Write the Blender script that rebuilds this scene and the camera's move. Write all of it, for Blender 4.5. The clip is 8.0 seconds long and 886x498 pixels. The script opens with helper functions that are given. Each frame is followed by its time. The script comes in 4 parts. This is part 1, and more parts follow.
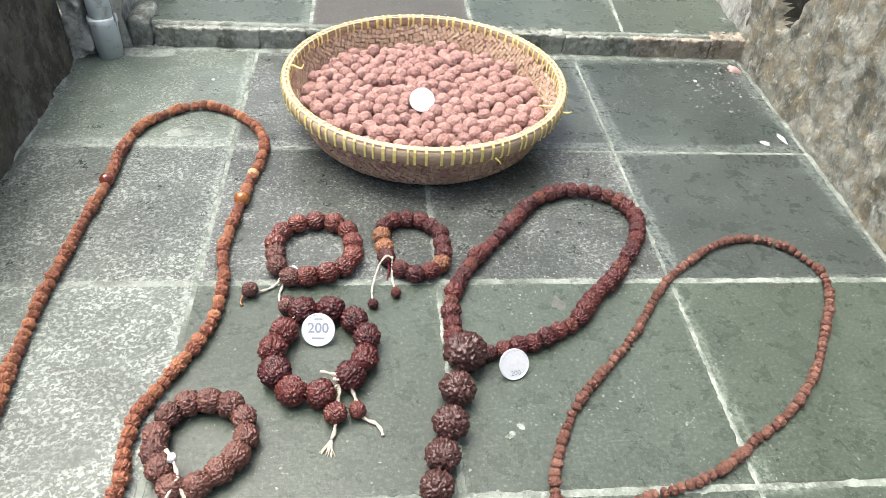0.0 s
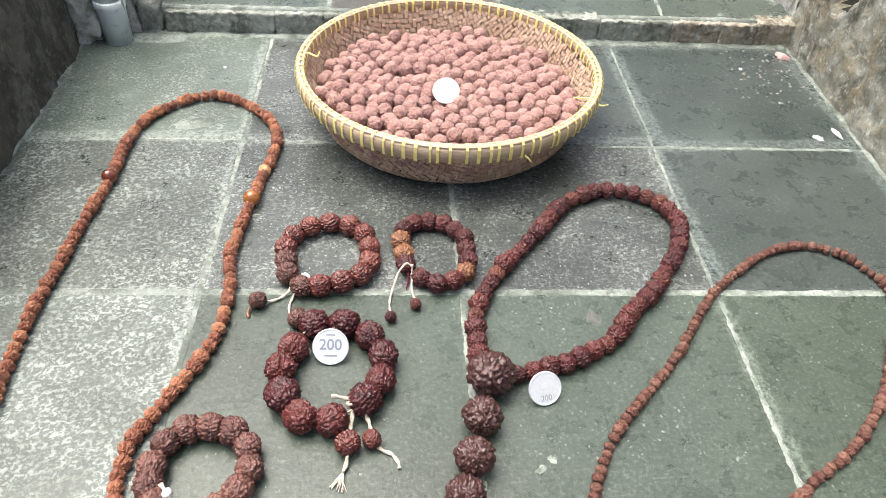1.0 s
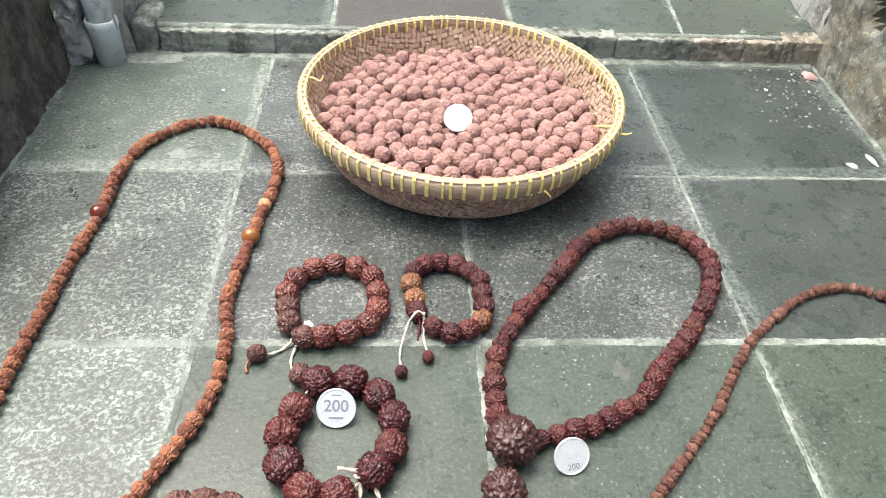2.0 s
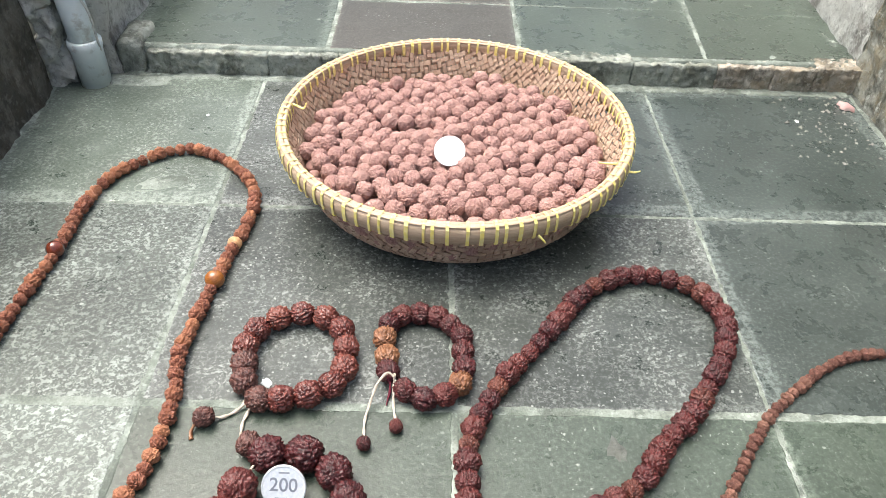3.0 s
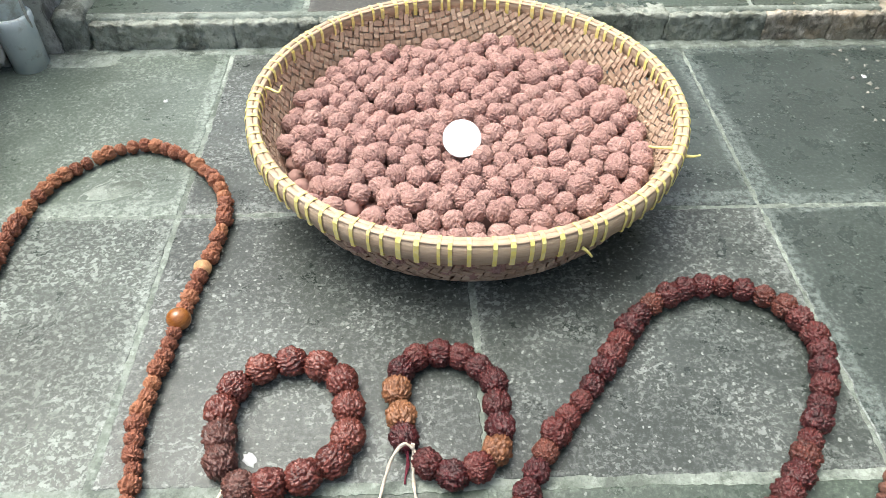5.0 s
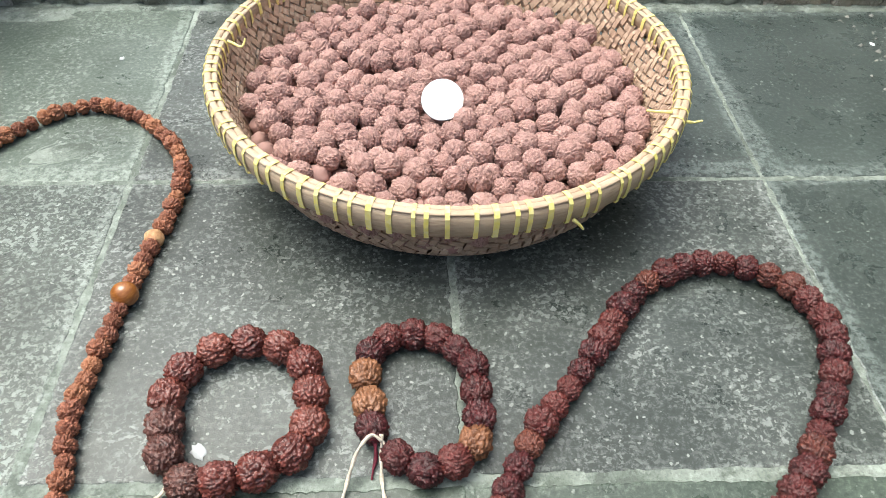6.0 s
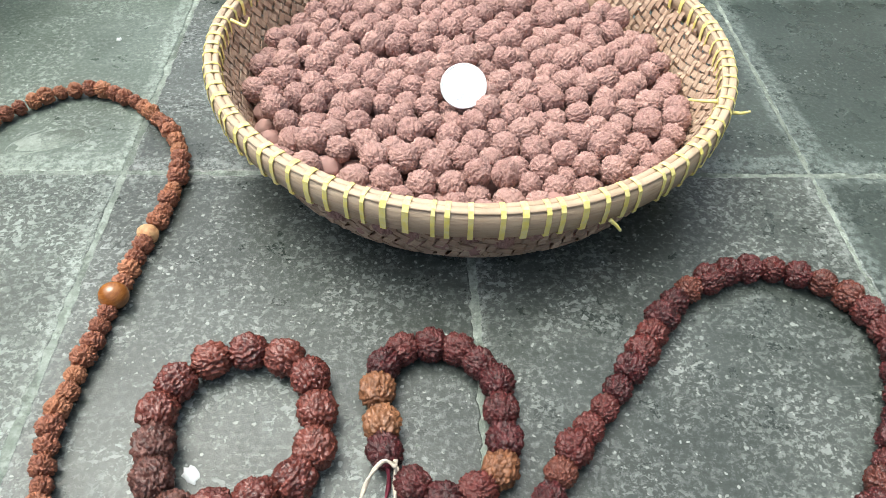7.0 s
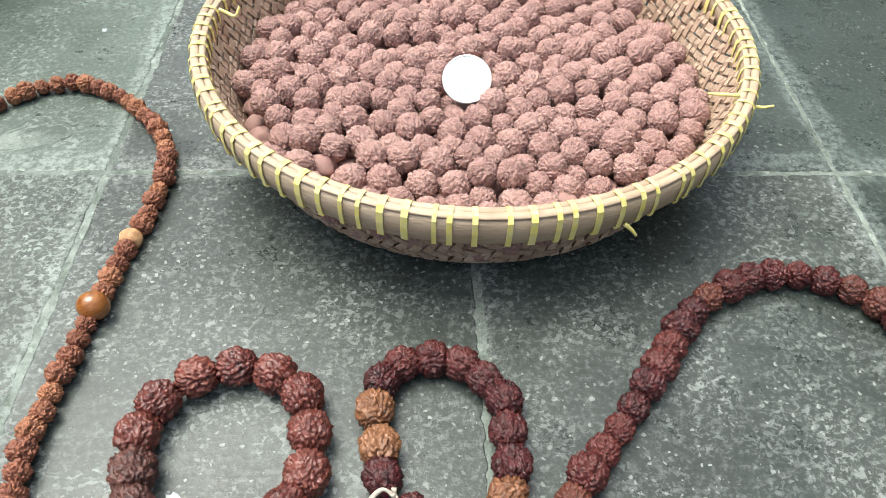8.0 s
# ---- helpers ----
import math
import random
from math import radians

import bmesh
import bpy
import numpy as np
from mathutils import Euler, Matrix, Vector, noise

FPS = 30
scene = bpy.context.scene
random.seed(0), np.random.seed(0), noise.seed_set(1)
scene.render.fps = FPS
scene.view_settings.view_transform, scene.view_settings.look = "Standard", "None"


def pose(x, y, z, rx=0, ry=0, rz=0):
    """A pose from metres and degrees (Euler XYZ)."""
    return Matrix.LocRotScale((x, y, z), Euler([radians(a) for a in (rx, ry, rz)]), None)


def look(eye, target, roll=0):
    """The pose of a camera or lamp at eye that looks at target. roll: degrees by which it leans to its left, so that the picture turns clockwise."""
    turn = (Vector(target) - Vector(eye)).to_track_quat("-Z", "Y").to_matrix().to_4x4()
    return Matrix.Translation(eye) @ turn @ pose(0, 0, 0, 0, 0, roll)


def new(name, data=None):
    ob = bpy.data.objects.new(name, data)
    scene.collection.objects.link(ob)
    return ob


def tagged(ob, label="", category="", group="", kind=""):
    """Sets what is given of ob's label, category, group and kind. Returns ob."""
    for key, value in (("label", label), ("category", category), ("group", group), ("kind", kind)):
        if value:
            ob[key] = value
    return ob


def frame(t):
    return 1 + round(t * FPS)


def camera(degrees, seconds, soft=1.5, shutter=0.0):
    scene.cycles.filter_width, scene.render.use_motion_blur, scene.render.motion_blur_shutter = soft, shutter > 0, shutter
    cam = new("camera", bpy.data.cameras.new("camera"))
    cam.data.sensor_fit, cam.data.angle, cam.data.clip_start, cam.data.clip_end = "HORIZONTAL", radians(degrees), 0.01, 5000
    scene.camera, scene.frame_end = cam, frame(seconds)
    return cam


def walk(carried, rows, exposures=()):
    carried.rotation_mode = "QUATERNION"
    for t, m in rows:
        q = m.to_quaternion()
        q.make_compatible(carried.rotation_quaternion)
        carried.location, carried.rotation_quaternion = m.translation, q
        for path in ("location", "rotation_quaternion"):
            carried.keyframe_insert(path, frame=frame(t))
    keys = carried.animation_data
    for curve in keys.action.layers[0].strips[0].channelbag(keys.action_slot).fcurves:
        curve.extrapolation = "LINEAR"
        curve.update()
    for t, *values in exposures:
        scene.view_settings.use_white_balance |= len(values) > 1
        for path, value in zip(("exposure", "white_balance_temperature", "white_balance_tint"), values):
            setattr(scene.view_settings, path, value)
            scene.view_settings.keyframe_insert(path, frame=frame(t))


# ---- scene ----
cam = camera(63.3, 8.0, soft=0.6)
PATH = [
    (0, (-0.067, -0.43, 0.414), (0.172, 1.063, -0.896), 4.6),
    (0.5, (-0.066, -0.407, 0.407), (0.132, 1.078, -0.918), 4.1),
    (1, (-0.062, -0.38, 0.396), (0.113, 1.085, -0.954), 3.6),
    (1.2, (-0.061, -0.37, 0.393), (0.108, 1.11, -0.942), 3.4),
    (2.3, (-0.068, -0.313, 0.387), (0.105, 1.155, -0.961), 3.4),
    (2.5, (-0.055, -0.304, 0.381), (0.144, 1.17, -0.956), 4.2),
    (3, (-0.026, -0.271, 0.372), (0.056, 1.231, -0.947), 2.3),
    (3.5, (-0.034, -0.243, 0.364), (0.096, 1.245, -0.966), -0.3),
    (4, (-0.054, -0.216, 0.348), (0.218, 1.21, -1.027), 4.8),
    (4.2, (-0.058, -0.205, 0.353), (0.143, 1.22, -1.035), 3.1),
    (5.3, (-0.031, -0.156, 0.317), (0.065, 1.244, -1.108), 0.2),
    (5.5, (-0.032, -0.153, 0.309), (0.09, 1.238, -1.123), 1.1),
    (6, (-0.029, -0.141, 0.299), (0.106, 1.228, -1.153), 2.0),
    (6.5, (-0.032, -0.126, 0.29), (0.115, 1.234, -1.169), 2.6),
    (7, (-0.033, -0.113, 0.276), (0.081, 1.241, -1.192), 2.1),
    (7.5, (-0.03, -0.102, 0.271), (0.055, 1.251, -1.199), 1.1),
    (8, (-0.031, -0.092, 0.264), (0.073, 1.241, -1.223), 1.7),
]
# the camera stops down as it nears the pale seeds
EXPOSURES = [(0, 1.0, 6480, 10), (1.2, 0.97, 6480, 10), (2.5, 0.92, 6450, 9), (4.2, 0.84, 6380, 6), (6, 0.69, 6240, 3), (8, 0.64, 6170, 1)]
walk(cam, [(t, look(eye, target, roll)) for t, eye, target, roll in PATH], EXPOSURES)

# ---- world and light ----
SUN_ELEV, SUN_AZ = 71.0, -64.0      # azimuth from +y, minus towards -x
world = bpy.data.worlds.new("world")
scene.world = world
world.use_nodes = True
wn = world.node_tree.nodes
sky = wn.new("ShaderNodeTexSky")
sky.sky_type, sky.sun_disc = "NISHITA", False
sky.sun_elevation, sky.sun_rotation = radians(SUN_ELEV), radians(SUN_AZ)
sky.air_density, sky.dust_density, sky.ozone_density = 0.8, 10.0, 1.0
wn["Background"].inputs["Strength"].default_value = 0.163
world.node_tree.links.new(sky.outputs[0], wn["Background"].inputs["Color"])
sun = new("sun", bpy.data.lights.new("sun", "SUN"))
sun.data.energy, sun.data.angle, sun.data.color = 1.15, radians(44), (1.0, 0.99, 0.975)
_e, _a = radians(SUN_ELEV), radians(SUN_AZ)
sun.matrix_world = look((math.sin(_a) * math.cos(_e) * 5, math.cos(_a) * math.cos(_e) * 5, math.sin(_e) * 5), (0, 0, 0))


# ---- materials ----
class Mat:
    """A Principled material with helpers for its node tree."""

    def __init__(self, name, rough=0.6, metal=0.0, spec=0.5):
        self.m = bpy.data.materials.new(name)
        self.m.use_nodes = True
        self.t = self.m.node_tree
        self.b = self.t.nodes["Principled BSDF"]
        self.b.inputs["Roughness"].default_value = rough
        self.b.inputs["Metallic"].default_value = metal
        self.b.inputs["Specular IOR Level"].default_value = spec

    def node(self, kind, **ins):
        n = self.t.nodes.new("ShaderNode" + kind)
        for k, v in ins.items():
            self.put(n.inputs[k.replace("_", " ")], v)
        return n

    def put(self, socket, v):
        if isinstance(v, bpy.types.NodeSocket):
            self.t.links.new(v, socket)
        elif isinstance(v, (tuple, list)) and len(v) == 3 and socket.type == "RGBA":
            socket.default_value = (*v, 1)
        else:
            socket.default_value = v

    def coords(self, own=True, stretch=(1, 1, 1), turn=0.0):
        """Object coordinates, shifted at random for each object, or world position."""
        if own:
            c = self.node("TexCoord").outputs["Object"]
            r = self.node("ObjectInfo").outputs["Random"]
            s = self.node("VectorMath")
            s.operation = "SCALE"
            self.put(s.inputs[0], (37.0, 91.0, 53.0))
            self.put(s.inputs["Scale"], r)
            a = self.node("VectorMath")
            self.put(a.inputs[0], c)
            self.put(a.inputs[1], s.outputs[0])
            c = a.outputs[0]
        else:
            c = self.node("NewGeometry").outputs["Position"]
        if stretch != (1, 1, 1) or turn:
            mp = self.node("Mapping", Vector=c)
            mp.inputs["Scale"].default_value = stretch
            mp.inputs["Rotation"].default_value = (0, 0, radians(turn))
            c = mp.outputs[0]
        return c

    def noise(self, c, scale, detail=4.0, rough=0.6, warp=0.0):
        return self.node("TexNoise", Vector=c, Scale=scale, Detail=detail, Roughness=rough, Distortion=warp).outputs["Fac"]

    def ramp(self, fac, lo, hi, a=0.0, b=1.0):
        n = self.node("MapRange", Value=fac)
        for i, v in enumerate((lo, hi, a, b)):
            n.inputs[i + 1].default_value = v
        return n.outputs[0]

    def mul(self, a, b, op="MULTIPLY"):
        n = self.node("Math")
        kinds = {"SUBTRACT_RAW": "SUBTRACT", "ABS": "ABSOLUTE", "PLUS": "ADD"}
        n.operation, n.use_clamp = kinds[op] if op in kinds else op, op in ("ADD", "SUBTRACT")
        self.put(n.inputs[0], a)
        self.put(n.inputs[1], b)
        return n.outputs[0]

    def mix(self, fac, a, b):
        n = self.node("Mix")
        n.data_type = "RGBA"
        self.put(n.inputs[0], fac)
        self.put(n.inputs[6], a)
        self.put(n.inputs[7], b)
        return n.outputs[2]

    def color(self, c):
        self.put(self.b.inputs["Base Color"], c)

    def rough(self, c):
        self.put(self.b.inputs["Roughness"], c)

    def bump(self, h, dist=0.001, strength=1.0, normal=None):
        n = self.node("Bump", Height=h, Distance=dist, Strength=strength)
        if normal is not None:
            self.put(n.inputs["Normal"], normal)
        self.put(self.b.inputs["Normal"], n.outputs[0])
        return n.outputs[0]


def tile_material(name, base, dark, lime, haze, grains, spots, gloss):
    """Grey-green cement tile. haze: cloudy lime bloom; grains: fine broken lime grains; spots: separate pale crumbs, each 0 to 1."""
    k = Mat(name, 0.45, spec=0.45)
    w = k.coords(False)
    own = k.node("ObjectInfo").outputs["Random"]
    big, mid, fine = k.noise(w, 8, 5, 0.6), k.noise(w, 38, 5, 0.7, 0.3), k.noise(w, 330, 4, 0.75)
    c = k.mix(k.ramp(big, 0.35, 0.65), dark, base)
    c = k.mix(k.ramp(own, 0, 1, 0, 0.2), c, (0.12, 0.13, 0.12))
    c = k.mix(k.ramp(mid, 0.40, 0.62, 0.30, 0.0), c, dark)
    c = k.mix(k.ramp(fine, 0.52, 0.70, 0, 0.25), c, lime)
    c = k.mix(k.ramp(fine, 0.32, 0.48, 0.6, 0.0), c, (0.022, 0.028, 0.025))
    # bloom in cloudy fields, streaked along one direction
    streak = k.noise(k.coords(False, (1, 1.8, 1), 35), 16, 6, 0.72, 0.6)
    field = k.mul(k.ramp(k.noise(w, 11, 4, 0.6, 0.5), 0.62 - 0.25 * haze, 0.76 - 0.22 * haze), k.ramp(streak, 0.32, 0.66))
    c = k.mix(k.mul(field, 0.04 + 0.10 * haze), c, lime)
    # grains: ragged islands that crowd together where the bloom is
    crowd = k.mul(k.ramp(field, 0, 1, 0.35, 1.0), k.ramp(k.noise(w, 24, 4, 0.65), 0.60 - 0.28 * grains, 0.74 - 0.26 * grains))
    isle = k.ramp(k.noise(k.coords(False, (1, 1.15, 1), -15), 250, 3, 0.6, 0.4), 0.585 - 0.05 * grains, 0.625 - 0.05 * grains)
    isle2 = k.ramp(k.noise(w, 380, 3, 0.65, 0.5), 0.575 - 0.03 * grains, 0.62 - 0.03 * grains)
    grain = k.mul(crowd, k.mul(k.mul(isle, 0.9), k.mul(isle2, 0.55), "ADD"))
    c = k.mix(k.mul(grain, 0.5 + 0.35 * grains), c, lime)
    # crumbs of many sizes with a torn outline
    nz = k.node("TexNoise", Vector=w, Scale=340.0, Detail=3.0)
    off = k.node("VectorMath")
    off.operation = "SCALE"
    off.inputs["Scale"].default_value = 0.0040
    k.put(off.inputs[0], nz.outputs["Color"])
    ws = k.node("VectorMath")
    k.put(ws.inputs[0], w)
    k.put(ws.inputs[1], off.outputs[0])
    crumbs = None
    for scale, most in ((190.0, 0.27), (340.0, 0.36)):
        v = k.node("TexVoronoi", Vector=ws.outputs[0], Scale=scale, Randomness=1.0)
        cell = k.node("SeparateColor", Color=v.outputs["Color"])
        size = k.ramp(cell.outputs[0], 0.62 - 0.40 * spots, 1.0, 0.0, most)
        one = k.mul(k.ramp(k.mul(size, v.outputs["Distance"], "SUBTRACT_RAW"), 0.0, 0.08), k.ramp(cell.outputs[1], 0, 1, 0.25, 0.9))
        crumbs = one if crumbs is None else k.mul(crumbs, one, "ADD")
    crumbs = k.mul(crumbs, k.ramp(k.noise(w, 19, 3, 0.6), 0.56 - 0.25 * spots, 0.70 - 0.22 * spots))
    c = k.mix(k.mul(crumbs, 0.75), c, (0.40, 0.44, 0.41))
    # grout smeared along the edges
    edge_at = k.node("SeparateXYZ", Vector=k.node("TexCoord").outputs["Object"])
    ex, ey = (k.mul(edge_at.outputs[i], 0.0, "ABS") for i in (0, 1))
    near = k.mul(k.mul(k.mul(ex, ey, "MAXIMUM"), k.mul(k.noise(w, 45, 4, 0.7), 0.012), "PLUS"), 0.1035, "SUBTRACT_RAW")
    smear = k.mul(k.ramp(near, -0.0032, 0.0008), k.ramp(k.noise(w, 210, 5, 0.75), 0.44, 0.58))
    c = k.mix(k.mul(smear, 0.38), c, lime)
    # long fine scratches
    sc = k.mul(k.ramp(k.noise(k.coords(False, (9, 210, 9), 14), 3.2, 2, 0.5), 0.64, 0.69), k.ramp(k.noise(w, 16, 2), 0.46, 0.58))
    sc2 = k.mul(k.ramp(k.noise(k.coords(False, (190, 11, 9), 24), 3.0, 2, 0.5), 0.66, 0.70), k.ramp(k.noise(w, 12, 2), 0.50, 0.60))
    c = k.mix(k.mul(k.mul(sc, sc2, "ADD"), 0.10), c, lime)
    # dark damp marks
    c = k.mix(k.ramp(k.noise(w, 52, 4, 0.7, 0.4), 0.70, 0.78, 0, 0.4), c, (0.024, 0.029, 0.024))
    k.color(c)
    k.rough(k.mul(k.ramp(mid, 0.3, 0.7, gloss, gloss + 0.16), k.mul(grain, 0.25), "ADD"))
    k.bump(k.mul(k.mul(fine, 0.5), k.mul(k.mul(grain, 0.35), k.mul(crumbs, 0.5), "ADD"), "ADD"), 0.0006, 0.75)
    return k.m


TILE_WORN = tile_material("tile_worn", (0.076, 0.099, 0.084), (0.038, 0.051, 0.043), (0.42, 0.49, 0.445), 1.0, 1.0, 0.6, 0.27)
TILE_DULL = tile_material("tile_dulled", (0.044, 0.061, 0.051), (0.024, 0.034, 0.028), (0.38, 0.44, 0.40), 0.7, 0.95, 0.7, 0.24)
TILE_LIMED = tile_material("tile_limed", (0.098, 0.131, 0.106), (0.056, 0.077, 0.061), (0.44, 0.51, 0.455), 0.9, 0.6, 0.6, 0.25)
TILE_SPECK = tile_material("tile_speckled", (0.048, 0.060, 0.054), (0.026, 0.034, 0.030), (0.39, 0.43, 0.41), 0.7, 0.7, 1.0, 0.24)
TILE_GREEN = tile_material("tile_green", (0.060, 0.085, 0.065), (0.037, 0.053, 0.040), (0.29, 0.355, 0.295), 0.25, 0.15, 0.35, 0.22)
TILE_SLATE = tile_material("tile_slate", (0.046, 0.063, 0.058), (0.026, 0.037, 0.034), (0.31, 0.365, 0.345), 0.45, 0.25, 0.35, 0.22)
TILE_BROWN = tile_material("tile_brown", (0.080, 0.078, 0.066), (0.054, 0.054, 0.045), (0.26, 0.27, 0.24), 0.2, 0.2, 0.3, 0.28)


def rubble_material(name, pale, mid, dark, tint, tint_amount, bump_scale, bump_dist, rough=0.85, dark_lo=0.5):
    """Weathered plaster or mortar: stains at two scales, grain and pits."""
    k = Mat(name, rough, spec=0.3)
    w = k.coords(False)
    big, med, fine = k.noise(w, 6, 6, 0.7), k.noise(w, 42, 5, 0.75), k.noise(w, bump_scale, 5, 0.75)
    c = k.mix(k.ramp(big, 0.35, 0.65), mid, pale)
    c = k.mix(k.ramp(k.noise(k.coords(False, (1, 1, 0.6)), 24, 6, 0.75), dark_lo, dark_lo + 0.13, 0, 0.8), c, dark)
    c = k.mix(k.mul(k.ramp(med, 0.45, 0.65), tint_amount), c, tint)
    c = k.mix(k.ramp(fine, 0.54, 0.68, 0, 0.55), c, dark)
    c = k.mix(k.ramp(k.noise(w, 110, 4, 0.7), 0.56, 0.66, 0, 0.6), c, pale)
    k.color(c)
    k.bump(k.mul(k.mul(med, 0.6), k.mul(fine, 0.5), "ADD"), bump_dist)
    return k.m


MORTAR = rubble_material("mortar", (0.40, 0.46, 0.41), (0.175, 0.205, 0.18), (0.055, 0.068, 0.057), (0.11, 0.135, 0.112), 0.7, 520, 0.0012, dark_lo=0.46)
DIRT = rubble_material("dirty_mortar", (0.17, 0.185, 0.17), (0.075, 0.085, 0.076), (0.03, 0.035, 0.03), (0.10, 0.105, 0.088), 0.6, 300, 0.003, dark_lo=0.50)
STEP_STONE = rubble_material("step_stone", (0.42, 0.46, 0.41), (0.21, 0.235, 0.20), (0.06, 0.066, 0.056), (0.17, 0.18, 0.13), 0.5, 230, 0.005, dark_lo=0.48)
STEP_BRICK = rubble_material("step_brick", (0.62, 0.59, 0.52), (0.29, 0.27, 0.215), (0.075, 0.072, 0.056), (0.30, 0.235, 0.145), 0.6, 210, 0.005, dark_lo=0.48)
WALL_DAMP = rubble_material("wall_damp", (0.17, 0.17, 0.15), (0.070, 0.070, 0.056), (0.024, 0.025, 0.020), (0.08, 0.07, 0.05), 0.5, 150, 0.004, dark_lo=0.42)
WALL_PALE = rubble_material("wall_weathered", (0.52, 0.56, 0.51), (0.21, 0.215, 0.175), (0.060, 0.062, 0.046), (0.255, 0.215, 0.130), 0.75, 170, 0.009, dark_lo=0.47)
# black mold of the hole, with the shade of its depth put into the colour
HOLE_SHADE = rubble_material("hole_shade", (0.06, 0.06, 0.05), (0.025, 0.027, 0.022), (0.008, 0.009, 0.007), (0.03, 0.035, 0.025), 0.5, 200, 0.004)
PLASTER = rubble_material("plaster_grey", (0.60, 0.63, 0.59), (0.40, 0.42, 0.385), (0.07, 0.07, 0.062), (0.26, 0.25, 0.22), 0.4, 170, 0.004)
EARTH = rubble_material("earth", (0.20, 0.19, 0.17), (0.14, 0.135, 0.12), (0.08, 0.075, 0.065), (0.17, 0.15, 0.12), 0.5, 60, 0.004)


def bead_material(name, tone, deep, warm, rough, spec=0.5, spread=0.5, dust=0.0, relief=0.0007):
    """Wrinkled seed: tone shifts from bead to bead, winding wrinkles, oily or dusty patches."""
    k = Mat(name, rough, spec=spec)
    o = k.coords()
    rnd = k.node("ObjectInfo").outputs["Random"]
    c = k.mix(k.ramp(k.noise(o, 2.2, 4, 0.6), 0.35, 0.65), deep, tone)
    c = k.mix(k.mul(k.ramp(rnd, 0.35, 1.0), spread), c, warm)
    c = k.mix(k.ramp(k.noise(o, 9, 3, 0.7), 0.5, 0.75, 0, 0.5), c, warm)
    if dust:
        c = k.mix(k.ramp(k.noise(o, 3, 4), 0.35, 0.7, 0, dust), c, (0.52, 0.35, 0.315))
    k.color(c)
    k.rough(k.ramp(k.noise(o, 5, 3), 0.3, 0.7, rough - 0.12, rough + 0.14))
    k.bump(k.noise(o, 7.0, 3, 0.6), relief, 0.9)
    return k.m


BEAD_DUSTY = bead_material("bead_dusty", (0.41, 0.250, 0.222), (0.27, 0.152, 0.132), (0.47, 0.305, 0.265), 0.8, 0.25, 0.5, 0.5, 0.0010)
BEAD_ORANGE = bead_material("bead_orange", (0.31, 0.118, 0.068), (0.14, 0.046, 0.029), (0.49, 0.225, 0.112), 0.45, 0.45, 0.6, 0.0, 0.0007)
BEAD_TAN = bead_material("bead_tan", (0.185, 0.082, 0.060), (0.08, 0.033, 0.025), (0.31, 0.165, 0.118), 0.55, 0.35, 0.5, 0.0, 0.0010)
BEAD_MAROON = bead_material("bead_maroon", (0.086, 0.016, 0.018), (0.020, 0.005, 0.006), (0.155, 0.038, 0.029), 0.33, 0.5, 0.5, 0.0, 0.0008)
BEAD_BROWN = bead_material("bead_brown", (0.160, 0.042, 0.032), (0.052, 0.013, 0.011), (0.235, 0.078, 0.053), 0.32, 0.55, 0.5, 0.0, 0.0004)
BEAD_UMBER = bead_material("bead_umber", (0.135, 0.054, 0.042), (0.045, 0.018, 0.015), (0.22, 0.10, 0.072), 0.34, 0.55, 0.5, 0.0, 0.0008)
BEAD_GURU = bead_material("bead_black_brown", (0.060, 0.027, 0.025), (0.018, 0.007, 0.007), (0.105, 0.048, 0.040), 0.32, 0.5, 0.4, 0.0, 0.0005)
BEAD_OCHRE = bead_material("bead_ochre", (0.23, 0.098, 0.045), (0.09, 0.035, 0.017), (0.34, 0.165, 0.078), 0.4, 0.5, 0.5, 0.0, 0.0004)
BEAD_RUST = bead_material("bead_rust", (0.125, 0.036, 0.026), (0.05, 0.013, 0.010), (0.175, 0.058, 0.036), 0.32, 0.5, 0.5, 0.0, 0.0008)
BEAD_PALE = bead_material("bead_pale", (0.62, 0.38, 0.19), (0.45, 0.22, 0.10), (0.66, 0.42, 0.22), 0.4, 0.5, 0.5)


def smooth_bead(name, a, b):
    k = Mat(name, 0.18)
    c = k.mix(k.ramp(k.noise(k.coords(True, (1, 3, 1)), 2, 3), 0.35, 0.65), a, b)
    k.color(c)
    k.put(k.b.inputs["Coat Weight"], 0.5)
    return k.m


AMBER = smooth_bead("amber_bead", (0.33, 0.13, 0.03), (0.22, 0.075, 0.018))
AMBER_DARK = smooth_bead("dark_amber_bead", (0.17, 0.04, 0.018), (0.10, 0.022, 0.012))


def bamboo(name, a, b, d, stretch, rough=0.5):
    k = Mat(name, rough, spec=0.4)
    o = k.coords(False)
    own = k.node("ObjectInfo").outputs["Random"]
    c = k.mix(k.ramp(k.noise(o, 60, 4, 0.6), 0.35, 0.65), a, b)
    c = k.mix(k.ramp(own, 0, 1, 0, 0.4), c, d)
    c = k.mix(k.ramp(k.noise(k.coords(False, stretch), 260, 4, 0.7), 0.5, 0.7, 0, 0.55), c, d)
    k.color(c)
    k.bump(k.noise(k.coords(False, stretch), 420, 3), 0.0006, 0.6)
    return k.m


BAMBOO_RIM = bamboo("bamboo_rim", (0.55, 0.44, 0.32), (0.47, 0.36, 0.25), (0.30, 0.205, 0.13), (0.25, 0.25, 3.0), 0.42)
BAMBOO_WEAVE = bamboo("bamboo_weave", (0.60, 0.46, 0.34), (0.47, 0.33, 0.235), (0.22, 0.13, 0.09), (1, 1, 1), 0.55)


